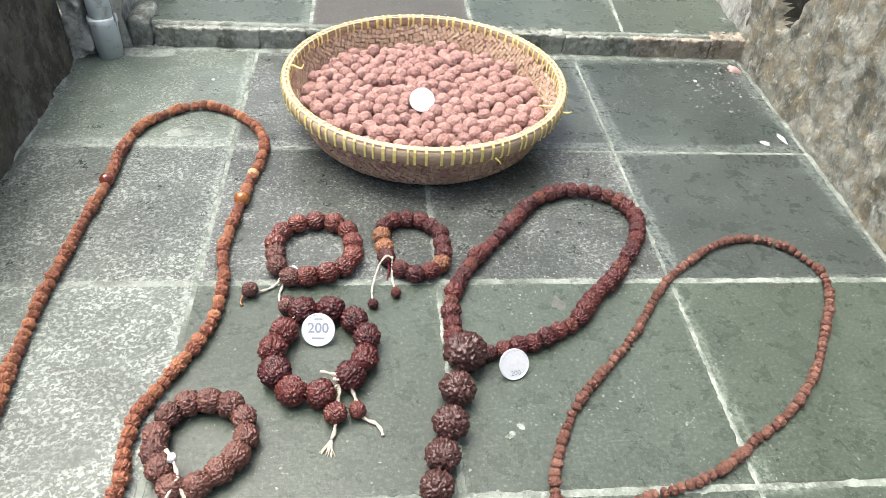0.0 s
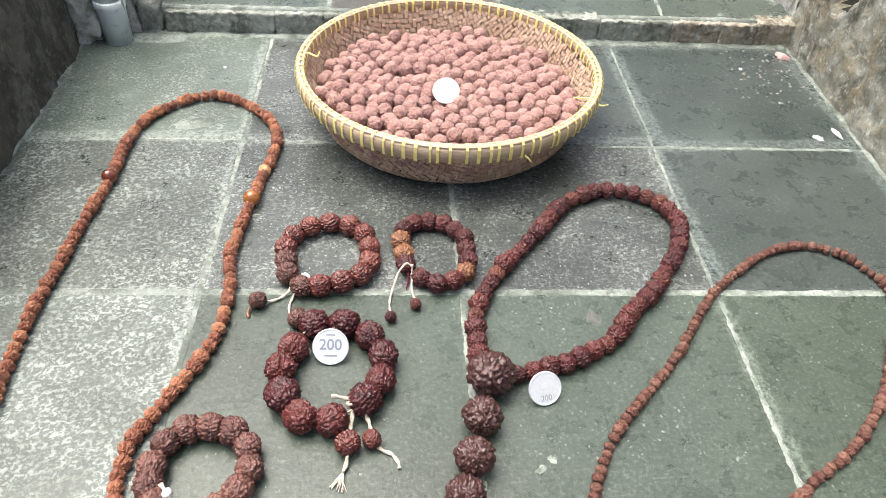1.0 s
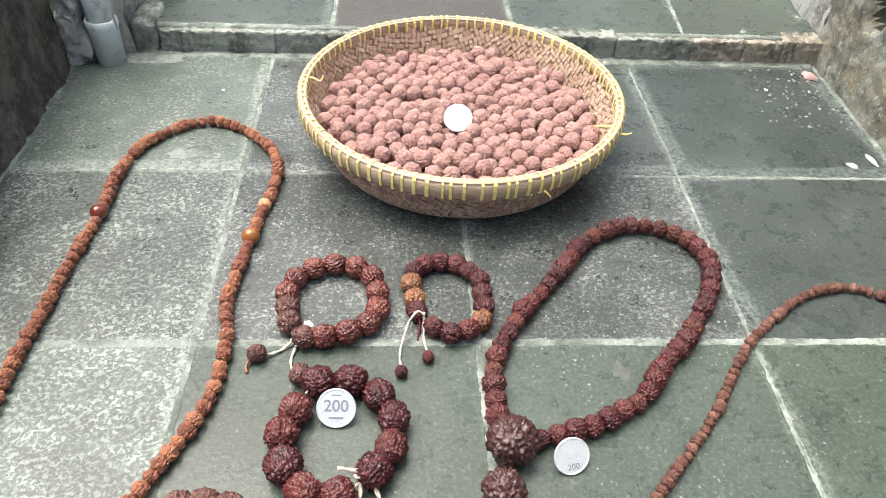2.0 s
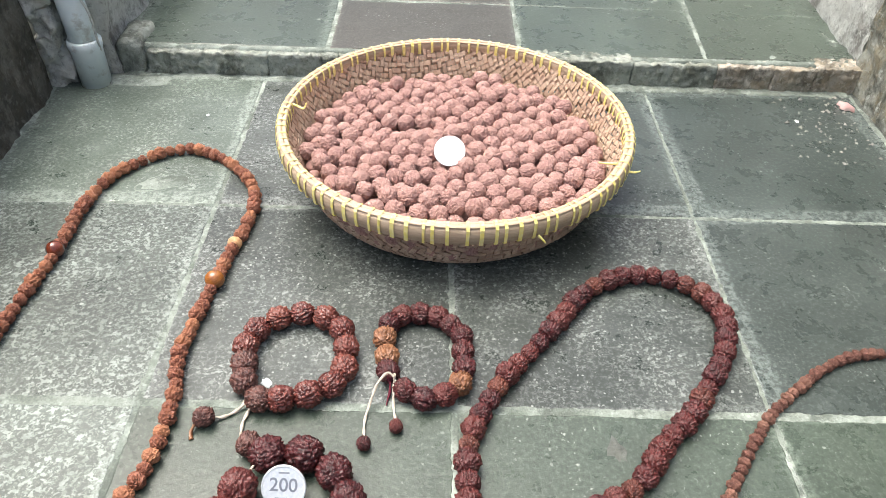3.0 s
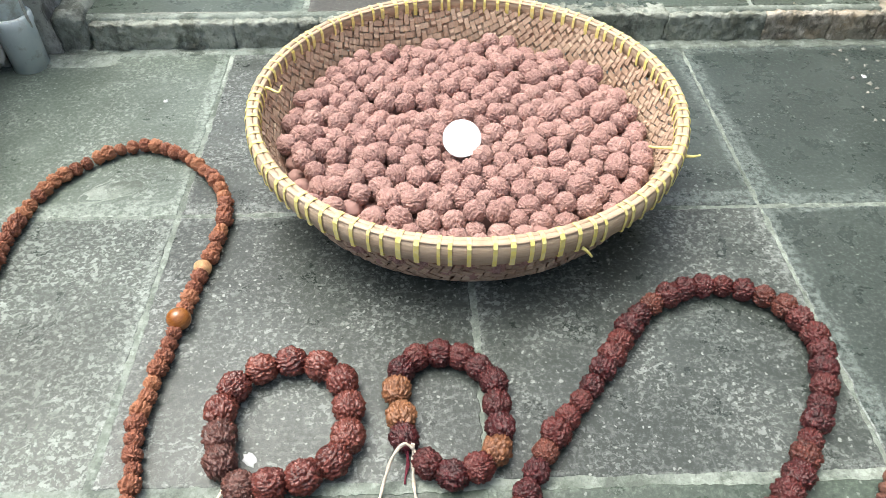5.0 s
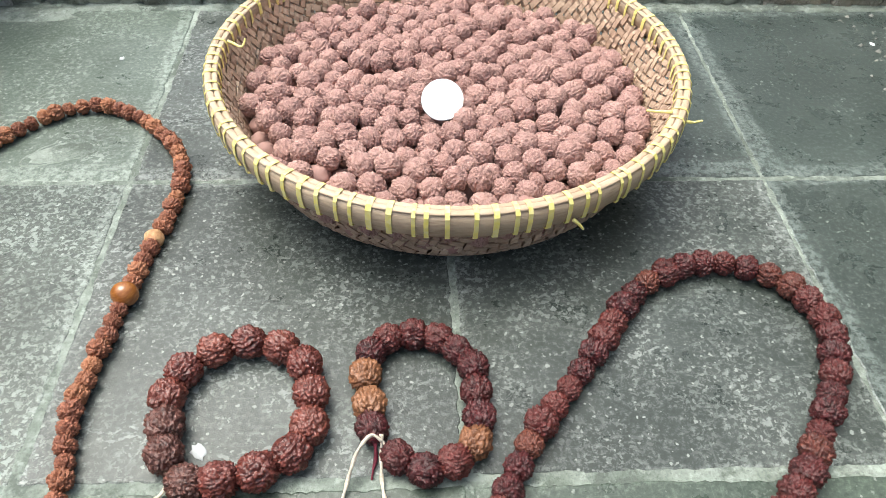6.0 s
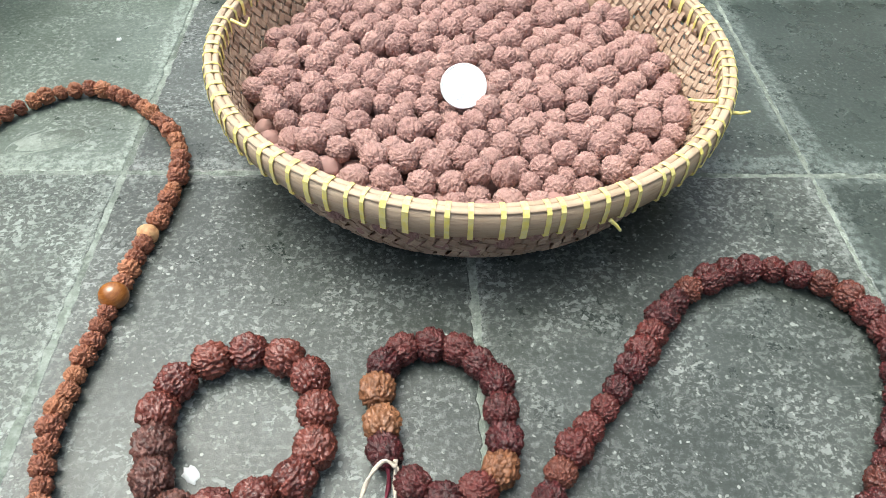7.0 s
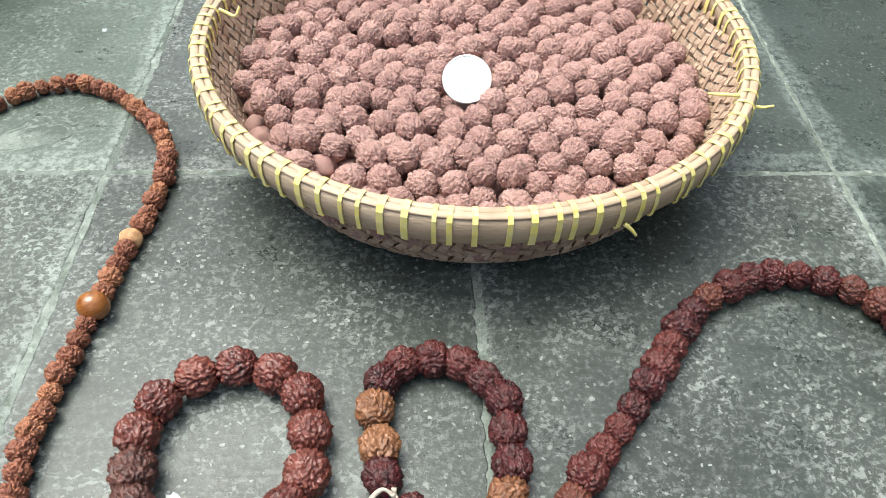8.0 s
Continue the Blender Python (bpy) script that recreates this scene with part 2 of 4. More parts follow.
def plain(name, c, c2, rough, metal=0.0, scale=300.0, bump=0.0, spec=0.5):
    k = Mat(name, rough, metal, spec)
    n = k.noise(k.coords(), scale, 3)
    k.color(k.mix(k.ramp(n, 0.35, 0.65), c, c2))
    if bump:
        k.bump(n, bump)
    return k.m


YELLOW_TIE = plain("yellow_tie", (0.82, 0.72, 0.18), (0.80, 0.73, 0.34), 0.35)
COTTON = plain("cotton", (0.66, 0.60, 0.50), (0.50, 0.44, 0.35), 0.9, 0, 900, 0.0004, 0.2)
THREAD_RED = plain("maroon_thread", (0.16, 0.012, 0.03), (0.09, 0.008, 0.02), 0.8, 0, 900, 0.0004)
ALUMINIUM = plain("aluminium", (0.82, 0.87, 0.90), (0.72, 0.78, 0.82), 0.45, 0.55, 500, 0.0002)
ALU_DARK = plain("aluminium_relief", (0.42, 0.46, 0.50), (0.36, 0.40, 0.44), 0.5, 1.0, 500)
PAPER = plain("white_flake", (0.70, 0.73, 0.73), (0.48, 0.52, 0.53), 0.8, 0, 200, 0.0005)
PINK = plain("pink_scrap", (0.46, 0.28, 0.27), (0.40, 0.34, 0.31), 0.8, 0, 200, 0.0005)
GRIT = plain("grit", (0.30, 0.30, 0.28), (0.15, 0.15, 0.135), 0.9, 0, 120, 0.0005)


def pvc():
    k = Mat("pvc_grey_blue", 0.38)
    w = k.coords(False)
    c = k.mix(k.ramp(k.noise(w, 40, 4), 0.35, 0.65), (0.56, 0.66, 0.68), (0.66, 0.74, 0.75))
    c = k.mix(k.ramp(k.noise(w, 70, 5, 0.7), 0.55, 0.7, 0, 0.6), c, (0.24, 0.24, 0.20))
    k.color(c)
    k.bump(k.noise(w, 240, 3), 0.0006, 0.5)
    return k.m


PVC = pvc()


# ---- mesh helpers ----
def mesh_ob(name, verts, faces, material, parent=None, smooth=False, label=""):
    me = bpy.data.meshes.new(name)
    me.from_pydata([tuple(v) for v in verts], [], faces)
    me.materials.append(material)
    if smooth:
        me.polygons.foreach_set("use_smooth", [True] * len(me.polygons))
    me.update()
    ob = new(name, me)
    ob.parent = parent
    if label:
        tagged(ob, label)
    return ob


def part(name, bm, material, parent, label="", smooth=False):
    me = bpy.data.meshes.new(name)
    bm.normal_update()
    bm.to_mesh(me)
    bm.free()
    me.materials.append(material)
    if smooth:
        me.polygons.foreach_set("use_smooth", [True] * len(me.polygons))
    ob = new(name, me)
    ob.parent = parent
    if label:
        tagged(ob, label)
    return ob


def spline(pts, closed=False, step=0.001):
    """A Catmull-Rom curve through control points, resampled at even steps."""
    p = [np.array((*q, 0.0)[:3] if len(q) == 2 else q, float) for q in pts]
    n = len(p)
    out = []
    for i in range(n if closed else n - 1):
        a, b, c, d = (p[(i + o) % n] if closed else p[min(max(i + o, 0), n - 1)] for o in (-1, 0, 1, 2))
        for u in np.linspace(0, 1, 24, endpoint=False):
            out.append(0.5 * (2 * b + (c - a) * u + (2 * a - 5 * b + 4 * c - d) * u * u + (3 * b - a - 3 * c + d) * u ** 3))
    out.append(p[0] if closed else p[-1])
    out = np.array(out)
    s = np.concatenate([[0], np.cumsum(np.linalg.norm(np.diff(out, axis=0), axis=1))])
    m = max(2, int(s[-1] / step))
    q = np.linspace(0, s[-1], m)
    return np.stack([np.interp(q, s, out[:, i]) for i in range(3)], 1), s[-1]


def tube(name, pts, radius, material, parent, sides=7, step=0.0012, twist=0.0, taper=1.0, label=""):
    """A round cord along a curve; twist gives the ply of a twisted string."""
    c, length = spline(pts, step=step)
    verts, faces = [], []
    n = len(c)
    for i in range(n):
        t = c[min(i + 1, n - 1)] - c[max(i - 1, 0)]
        t /= np.linalg.norm(t) + 1e-9
        up = np.array((0, 0, 1.0)) if abs(t[2]) < 0.9 else np.array((1.0, 0, 0))
        a = np.cross(t, up)
        a /= np.linalg.norm(a)
        b = np.cross(a, t)
        r = radius * (1 + (taper - 1) * i / (n - 1))
        for j in range(sides):
            th = 2 * math.pi * j / sides
            rr = r * (1 + (0.28 * math.cos(2 * th + i * twist) if twist else 0))
            verts.append(c[i] + rr * (math.cos(th) * a + math.sin(th) * b))
    for i in range(n - 1):
        for j in range(sides):
            k = (j + 1) % sides
            faces.append((i * sides + j, i * sides + k, (i + 1) * sides + k, (i + 1) * sides + j))
    faces.append(tuple(range(sides - 1, -1, -1)))
    faces.append(tuple((n - 1) * sides + j for j in range(sides)))
    return mesh_ob(name, verts, faces, material, parent, True, label)


def lathe(name, profile, material, parent, n=96, at=(0, 0), label="", close=True):
    """A closed profile of (radius, z) turned round a vertical axis."""
    verts, faces, m = [], [], len(profile)
    for i in range(n):
        a = 2 * math.pi * i / n
        verts += [(at[0] + r * math.cos(a), at[1] + r * math.sin(a), z) for r, z in profile]
    for i in range(n):
        k = (i + 1) % n
        for j in range(m if close else m - 1):
            l = (j + 1) % m
            faces.append((i * m + j, k * m + j, k * m + l, i * m + l))
    return mesh_ob(name, verts, faces, material, parent, True, label)


def rough_box(name, x0, x1, y0, y1, z0, z1, cell, amount, scale, material, parent=None, label="", round_off=0.0, seed=0.0):
    """A block of masonry with worn, uneven faces."""
    bm = bmesh.new()
    n = [max(1, int(round((b - a) / cell))) for a, b in ((x0, x1), (y0, y1), (z0, z1))]
    lo, hi = Vector((x0, y0, z0)), Vector((x1, y1, z1))
    cache = {}

    def vert(i, j, k):
        key = (i, j, k)
        if key not in cache:
            p = Vector((x0 + (x1 - x0) * i / n[0], y0 + (y1 - y0) * j / n[1], z0 + (z1 - z0) * k / n[2]))
            if round_off:
                q = Vector([min(max(p[a], lo[a] + round_off), hi[a] - round_off) for a in range(3)])
                d = p - q
                if d.length > round_off:
                    p = q + d.normalized() * round_off
            q = p * scale + Vector((seed, seed * 2, 0))
            p = p + amount * Vector((noise.fractal(q, 1.0, 2.0, 4), noise.fractal(q + Vector((9, 0, 0)), 1.0, 2.0, 4), noise.fractal(q + Vector((0, 9, 0)), 1.0, 2.0, 4)))
            cache[key] = bm.verts.new(p)
        return cache[key]

    for ax in range(3):
        u, v = (ax + 1) % 3, (ax + 2) % 3
        for side in (0, n[ax]):
            for a in range(n[u]):
                for b in range(n[v]):
                    quad = []
                    for da, db in ((0, 0), (1, 0), (1, 1), (0, 1)):
                        key = [0, 0, 0]
                        key[ax], key[u], key[v] = side, a + da, b + db
                        quad.append(vert(*key))
                    bm.faces.new(quad if side else quad[::-1])
    return part(name, bm, material, parent, label, True)


# ---- ground and floor ----
ground = mesh_ob("ground", [(-400, -400, -0.05), (400, -400, -0.05), (400, 400, -0.05), (-400, 400, -0.05)], [(0, 1, 2, 3)], EARTH)
tagged(ground, "bare grey-brown earth round the paved passage", "ground", kind="structure")

# joints: place at zero, slope, half width
COL_HALF = [0.0020, 0.0016, 0.0019, 0.0012, 0.0015]
ROW_HALF = [0.0022, 0.0022, 0.0022, 0.0022, 0.0022, 0.0022, 0.0022, 0.0027, 0.0016, 0.0026]
COLS = [(-0.402, 0.012), (-0.197, 0.033), (0.0, 0.02), (0.2005, 0.043), (0.4135, 0.066)]       # x at y = 0, slope along y
ROWS_Y = [(-1.42, 0), (-1.21, 0), (-1.005, -0.01), (-0.80, -0.02), (-0.595, -0.03), (-0.395, -0.03), (-0.196, -0.032), (0.0005, -0.034), (0.2005, -0.035), (0.423, -0.034)]
STEP_Y, STEP_Z = 0.416, 0.027


def cross_point(c, r):
    """Where a column joint and a row joint meet."""
    y = r[0]
    for _ in range(4):
        x = c[0] + c[1] * y
        y = r[0] + r[1] * x
    return Vector((x, y, 0))


def tile(parent, corners, top, material, rng, halves=(0.0022, 0.0022, 0.0022, 0.0022)):
    """One tile: uneven chipped edges, a worn arris and a flat top. halves: half joints in front, right, behind, left."""
    mid = sum(corners, Vector()) / 4
    ring = []
    front, right, behind, left = halves
    shrunk = [corners[0] + Vector((left, front, 0)), corners[1] + Vector((-right, front, 0)), corners[2] + Vector((-right, -behind, 0)), corners[3] + Vector((left, -behind, 0))]
    for i in range(4):
        a, b = corners[i], corners[(i + 1) % 4]
        a2, b2 = shrunk[i], shrunk[(i + 1) % 4]
        inward = (mid - (a + b) / 2).normalized()
        for j in range(90):
            u = j / 90
            p = a2.lerp(b2, u)
            p += inward * (rng.random() ** 5 * 0.0010 + 0.0011 * noise.fractal(p * 75, 0.8, 2.0, 4))
            ring.append(p)
    n = len(ring)
    tilt = rng.uniform(-0.0004, 0.0004), rng.uniform(-0.0004, 0.0004)
    verts = []
    for level in range(3):
        for p in ring:
            d = (mid - p).normalized()
            q = p + d * (0, 0, 0.0009)[level]
            z = top + (-0.012, -0.0004, 0.0)[level] + (q.x - mid.x) * tilt[0] * 5 + (q.y - mid.y) * tilt[1] * 5
            verts.append((q.x - mid.x, q.y - mid.y, z))
    faces = [(l * n + i, l * n + (i + 1) % n, (l + 1) * n + (i + 1) % n, (l + 1) * n + i) for l in range(2) for i in range(n)]
    faces.append(tuple(2 * n + i for i in range(n)))
    ob = mesh_ob("tile", verts, faces, material, parent)
    ob.location = (mid.x, mid.y, 0)
    return ob


floor = rough_box("floor", -0.42, 0.47, -1.45, 0.45, -0.05, -0.0004, 0.006, 0.0003, 120, MORTAR)
tagged(floor, "grey-green cement tile floor with pale worn mortar joints", "floor", kind="structure")
floor_upper = rough_box("floor_upper", -0.345, 0.60, STEP_Y + 0.004, 1.9, -0.05, STEP_Z - 0.0005, 0.016, 0.0007, 90, MORTAR)
tagged(floor_upper, "raised grey-green tiled floor behind a low step", "floor", kind="structure")

# ---- walls ----


def wall_face(name, fixed, along, z1, sign, thick, cell, amount, material, label, lean=0.0, hole=None, seed=0.0, edge=0.0):
    """An upright wall along y with an uneven face. fixed(y): where the face stands. edge: rounding of its far end."""
    y0, y1 = along
    ny, nz = int((y1 - y0) / cell), int(z1 / cell)
    verts, faces = [], []
    for i in range(ny + 1):
        y = y0 + (y1 - y0) * i / ny
        for j in range(nz + 1):
            z = -0.03 + (z1 + 0.03) * j / nz
            q = Vector((seed, y, z))
            d = amount * (noise.fractal(q * 9, 1.0, 2.0, 5) + 0.5 * noise.fractal(q * 60, 0.9, 2.0, 3))
            if edge and y > y1 - edge:
                u = (y - (y1 - edge)) / edge
                d -= edge * (1 - math.sqrt(max(0.0, 1 - u * u)))
            if hole:
                hy, hz, ry, rz, depth = hole
                e = math.hypot((y - hy) / ry, (z - hz) / rz) + 0.12 * noise.fractal(q * 35, 1.0, 2.0, 3)
                d -= depth * min(1.0, max(0.0, (1.05 - e) * 4.0))
            verts.append((fixed(y) + sign * (d + lean * z), y, z))
    off = len(verts)
    for i in range(ny):
        for j in range(nz):
            a = i * (nz + 1) + j
            q = (a, a + nz + 1, a + nz + 2, a + 1)
            faces.append(q if sign < 0 else q[::-1])
    # back and edges of the slab
    back = [(fixed(y) - sign * thick, y, z) for y in (y0, y1) for z in (-0.03, z1)]
    verts += back
    b = off
    first, last = [j for j in range(nz + 1)], [ny * (nz + 1) + j for j in range(nz + 1)]
    top, bottom = [i * (nz + 1) + nz for i in range(ny + 1)], [i * (nz + 1) for i in range(ny + 1)]
    rims = ((first[::-1] + [b, b + 1]), (last + [b + 3, b + 2]), (top[::-1] + [b + 1, b + 3]), (bottom + [b + 2, b]), [b, b + 2, b + 3, b + 1])
    for r in rims:
        faces.append(tuple(r if sign < 0 else r[::-1]))
    ob = mesh_ob(name, verts, faces, material, None, True)
    # recessed faces are coloured near black to stand for the hole's shade and mold
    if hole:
        ob.data.materials.append(HOLE_SHADE)
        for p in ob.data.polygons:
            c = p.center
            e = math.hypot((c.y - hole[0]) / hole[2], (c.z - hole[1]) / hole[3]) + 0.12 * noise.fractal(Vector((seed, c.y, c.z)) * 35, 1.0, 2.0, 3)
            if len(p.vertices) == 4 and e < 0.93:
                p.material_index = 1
    return tagged(ob, label, "wall", kind="structure")


def left_face(y):
    return -0.3965 + 0.014 * y


def right_face(y):
    return 0.418 + 0.068 * y


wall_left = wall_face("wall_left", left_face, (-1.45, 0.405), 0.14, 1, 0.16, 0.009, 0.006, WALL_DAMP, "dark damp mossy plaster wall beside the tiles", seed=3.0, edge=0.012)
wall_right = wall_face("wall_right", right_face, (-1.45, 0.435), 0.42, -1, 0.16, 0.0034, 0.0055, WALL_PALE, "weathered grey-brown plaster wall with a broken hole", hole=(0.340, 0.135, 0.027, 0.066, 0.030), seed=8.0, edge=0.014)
wall_left_far = rough_box("wall_left_far", -0.56, -0.336, 0.432, 1.9, -0.03, 0.14, 0.02, 0.008, 14, PLASTER, seed=5.0)
tagged(wall_left_far, "cracked grey plaster wall set back beyond the step", "wall", kind="structure")
wall_right_far = wall_face("wall_right_far", lambda y: 0.451 + 0.10 * (y - 0.43), (0.425, 1.9), 0.42, -1, 0.16, 0.012, 0.008, PLASTER, "mottled grey-green plaster wall beyond the step", seed=14.0)
wall_back = rough_box("wall_back", -0.56, 0.80, 1.9, 2.06, -0.03, 0.42, 0.03, 0.006, 12, PLASTER, seed=2.0)
tagged(wall_back, "plain grey plaster wall closing the passage", "wall", kind="structure")

# mortar fillets along the feet of the walls


def fillet(name, face, along, sign, width, height, seed, label, material):
    y0, y1 = along
    n = int((y1 - y0) / 0.006)
    verts, faces = [], []
    for i in range(n + 1):
        y = y0 + (y1 - y0) * i / n
        q = Vector((seed, y * 22, 0))
        w = width * (1 + 0.5 * noise.fractal(q, 1.0, 2.0, 4))
        h = height * (1 + 0.6 * noise.fractal(q + Vector((5, 0, 0)), 1.0, 2.0, 4))
        for u in range(6):
            s = u / 5
            verts.append((face(y) - sign * 0.012 + sign * (w + 0.012) * s, y + 0.001 * noise.noise(q * 3), max(-0.002, h * (1 - s) ** 1.7 + 0.0014 * noise.noise(Vector((s * 6, y * 90, seed))) * (1 - s)) - 0.002 * s))
    for i in range(n):
        for u in range(5):
            a = i * 6 + u
            f = (a, a + 1, a + 7, a + 6)
            faces.append(f if sign > 0 else f[::-1])
    ob = mesh_ob(name, verts, faces, material, None, True)
    return tagged(ob, label, "mortar", kind="structure")


fillet("trim_left", left_face, (-1.4, 0.40), 1, 0.009, 0.009, 1.0, "rough pale mortar fillet at the foot of the dark wall", MORTAR)
fillet("trim_right", right_face, (-1.4, 0.42), -1, 0.010, 0.004, 4.0, "rough grey mortar fillet at the foot of the weathered wall", DIRT)

# the face of the step: stone slabs on edge and a broken brick course
step = new("step")
tagged(step, "low worn step of grey stone and broken brick", "step", kind="structure")
rng = random.Random(4)
x = -0.305
for w, m in ((0.125, STEP_STONE), (0.075, STEP_STONE), (0.16, STEP_STONE), (0.15, STEP_STONE), (0.09, STEP_STONE), (0.06, STEP_BRICK), (0.045, STEP_BRICK), (0.05, STEP_BRICK)):
    rough_box("stone", x + 0.0003, x + w - 0.0003, STEP_Y - 0.004 + rng.uniform(-0.002, 0.002), STEP_Y + 0.02, -0.01, STEP_Z - 0.0005 + rng.uniform(-0.002, 0.001), 0.0026, 0.0024, 210, m, step, seed=x * 7)
    x += w
rough_box("ledge", -0.33, 0.44, STEP_Y - 0.016, STEP_Y + 0.004, -0.01, 0.0012, 0.004, 0.0022, 120, MORTAR, step, "pale mortar ledge at the foot of the step", seed=2.2, round_off=0.003)
kerb_stone = rough_box("kerb_stone", -0.336, -0.310, 0.412, 0.47, -0.01, 0.034, 0.004, 0.003, 90, STEP_STONE, None, round_off=0.006, seed=6.0)
tagged(kerb_stone, "broken grey kerb stone at the end of the step", "stone")
plaster_lump = rough_box("plaster_lump", -0.40, -0.374, 0.402, 0.45, -0.01, 0.14, 0.004, 0.009, 60, PLASTER, None, round_off=0.008, seed=9.0)
tagged(plaster_lump, "crumbling lump of grey plaster behind the pipe", "plaster", kind="structure")

# the step and the floor behind it run slightly askew
ASKEW = Matrix.Translation((0.40, STEP_Y, 0)) @ Matrix.Rotation(radians(-1.8), 4, "Z") @ Matrix.Translation((-0.40, -STEP_Y, 0))
for ob in (step, floor_upper, kerb_stone):
    ob.matrix_world = ASKEW

# ---- waste pipe in the corner ----
pipe = new("drain_pipe")
pipe.location = (-0.354, 0.412, 0)
tagged(pipe, "grey-blue plastic drain pipe standing in the corner", "pipe")


def ring_sweep(name, stations, material, parent, label="", sides=40, wall=0.0022):
    """A hollow pipe through stations of (x, y, z, radius), open at its ends."""
    verts, faces = [], []
    prof = [(s, 0.0) for s in stations] + [(s, wall) for s in stations[::-1]]
    m = len(prof)
    for (cx, cy, cz, r), inset in prof:
        for j in range(sides):
            a = 2 * math.pi * j / sides
            verts.append((cx + (r - inset) * math.cos(a), cy + (r - inset) * math.sin(a), cz))
    for i in range(m):
        k = (i + 1) % m
        for j in range(sides):
            l = (j + 1) % sides
            faces.append((i * sides + j, i * sides + l, k * sides + l, k * sides + j))
    return mesh_ob(name, verts, faces, material, parent, True, label)


ring_sweep("socket", [(0, 0, -0.004, 0.0146), (-0.001, 0.002, 0.037, 0.0153), (-0.0012, 0.0022, 0.040, 0.0167), (-0.0015, 0.0025, 0.046, 0.0167), (-0.0016, 0.0026, 0.0475, 0.0156)], PVC, pipe)
ring_sweep("riser", [(-0.001, 0.0022, 0.038, 0.0134), (-0.003, 0.004, 0.07, 0.0132), (-0.007, 0.006, 0.12, 0.0132), (-0.010, 0.008, 0.16, 0.0132)], PVC, pipe, "pale grey plastic riser")
tube("wire", [(0.0135, 0.0, 0.036), (0.015, -0.004, 0.05), (0.0135, -0.002, 0.075), (0.004, 0.0, 0.12), (-0.008, 0.004, 0.3)], 0.0012, PLASTER, pipe)


# ---- beads ----
def bead_mesh(name, seed, subdiv, depth, freq, lobes, flat, material, pinch=0.12):
    """A wrinkled seed of radius 1, its bore along x: winding ridges between deep creases, and seams between the lobes."""
    bm = bmesh.new()
    bmesh.ops.create_icosphere(bm, subdivisions=subdiv, radius=1.0)
    off = Vector((seed * 3.7, seed * 1.3, seed * 7.1))
    for v in bm.verts:
        d = v.co.normalized()
        a = math.atan2(d.z, d.y)
        q = Vector((d.x * 0.5, d.y, d.z)) + 0.10 * noise.noise_vector(d * 3.0 + off)
        worm = min(1.0, abs(noise.noise(q * freq + off)) * 2.5) ** 0.8
        worm2 = min(1.0, abs(noise.noise(q * freq * 1.8 + off * 1.7)) * 2.4) ** 0.8
        groove = abs(math.cos(a * lobes * 0.5 + 0.5 * noise.noise(d * 2 + off)))
        r = 1.07 - depth * 0.48 * (1 - worm) - depth * 0.32 * (1 - worm2)
        r -= depth * 0.40 * (1 - min(1.0, groove * 4.5)) * (1 - d.x * d.x)
        r += 0.06 * noise.noise(d * 1.6 + off)
        r -= pinch * max(0.0, abs(d.x) - 0.86) / 0.14 * 0.5
        v.co = Vector((d.x * r * flat, d.y * r, d.z * r))
    me = bpy.data.meshes.new(name)
    bm.to_mesh(me)
    bm.free()
    me.materials.append(material)
    me.polygons.foreach_set("use_smooth", [True] * len(me.polygons))
    return me


def bead_set(count, seed, subdiv, depth, freq, lobes, flat, material):
    return [bead_mesh("bead", seed + i * 1.37, subdiv, depth, freq, lobes, flat, material) for i in range(count)]


def put_bead(me, parent, p, size, heading, rng, name="bead", level=True):
    """One bead at p, its bore along the heading, rolled at random round it."""
    ob = new(name, me)
    ob.parent = parent
    turn = Matrix.Rotation(heading, 4, "Z") @ Matrix.Rotation(rng.uniform(-0.25, 0.25), 4, "Y") @ Matrix.Rotation(rng.uniform(0, 6.28), 4, "X")
    ob.matrix_local = Matrix.Translation(p) @ turn @ Matrix.Diagonal((size, size * rng.uniform(0.96, 1.04), size * rng.uniform(0.96, 1.04), 1))
    return ob


def strand(thing, path, closed, pitch, radius, sets, pick, rng, jitter=0.0006, special=()):
    """Beads threaded along a curve that lies on the floor. special: (x, y, mesh, radius) for odd beads."""
    c, length = spline(path, closed, 0.0005)
    n = max(3, int(round(length / pitch)))
    spots = np.linspace(0, len(c) - 1, n + (1 if closed else 0))[:n].astype(int)
    taken = {}
    for sx, sy, me, r in special:
        taken[min(range(n), key=lambda i: math.hypot(c[spots[i]][0] - sx, c[spots[i]][1] - sy))] = (me, r)
    for i, s in enumerate(spots):
        a, b = c[max(s - 6, 0)], c[min(s + 6, len(c) - 1)]
        head = math.atan2(b[1] - a[1], b[0] - a[0])
        r = radius * rng.uniform(0.88, 1.13)
        me = rng.choice(sets[pick(i, n, rng)])
        if i in taken:
            me, r = taken[i]
        put_bead(me, thing, (c[s][0] + rng.uniform(-jitter, jitter), c[s][1] + rng.uniform(-jitter, jitter), r * 0.97), r, head, rng)
    return c


SMOOTH = []
for nm, m in (("amber", AMBER), ("dark_amber", AMBER_DARK)):
    bm = bmesh.new()
    bmesh.ops.create_uvsphere(bm, u_segments=28, v_segments=18, radius=1.0)
    for v in bm.verts:
        v.co.z *= 0.93
    bmesh.ops.rotate(bm, verts=bm.verts, matrix=Matrix.Rotation(math.pi / 2, 3, "Y"))
    me = bpy.data.meshes.new("bead")
    bm.to_mesh(me)
    bm.free()
    me.materials.append(m)
    me.polygons.foreach_set("use_smooth", [True] * len(me.polygons))
    SMOOTH.append(me)

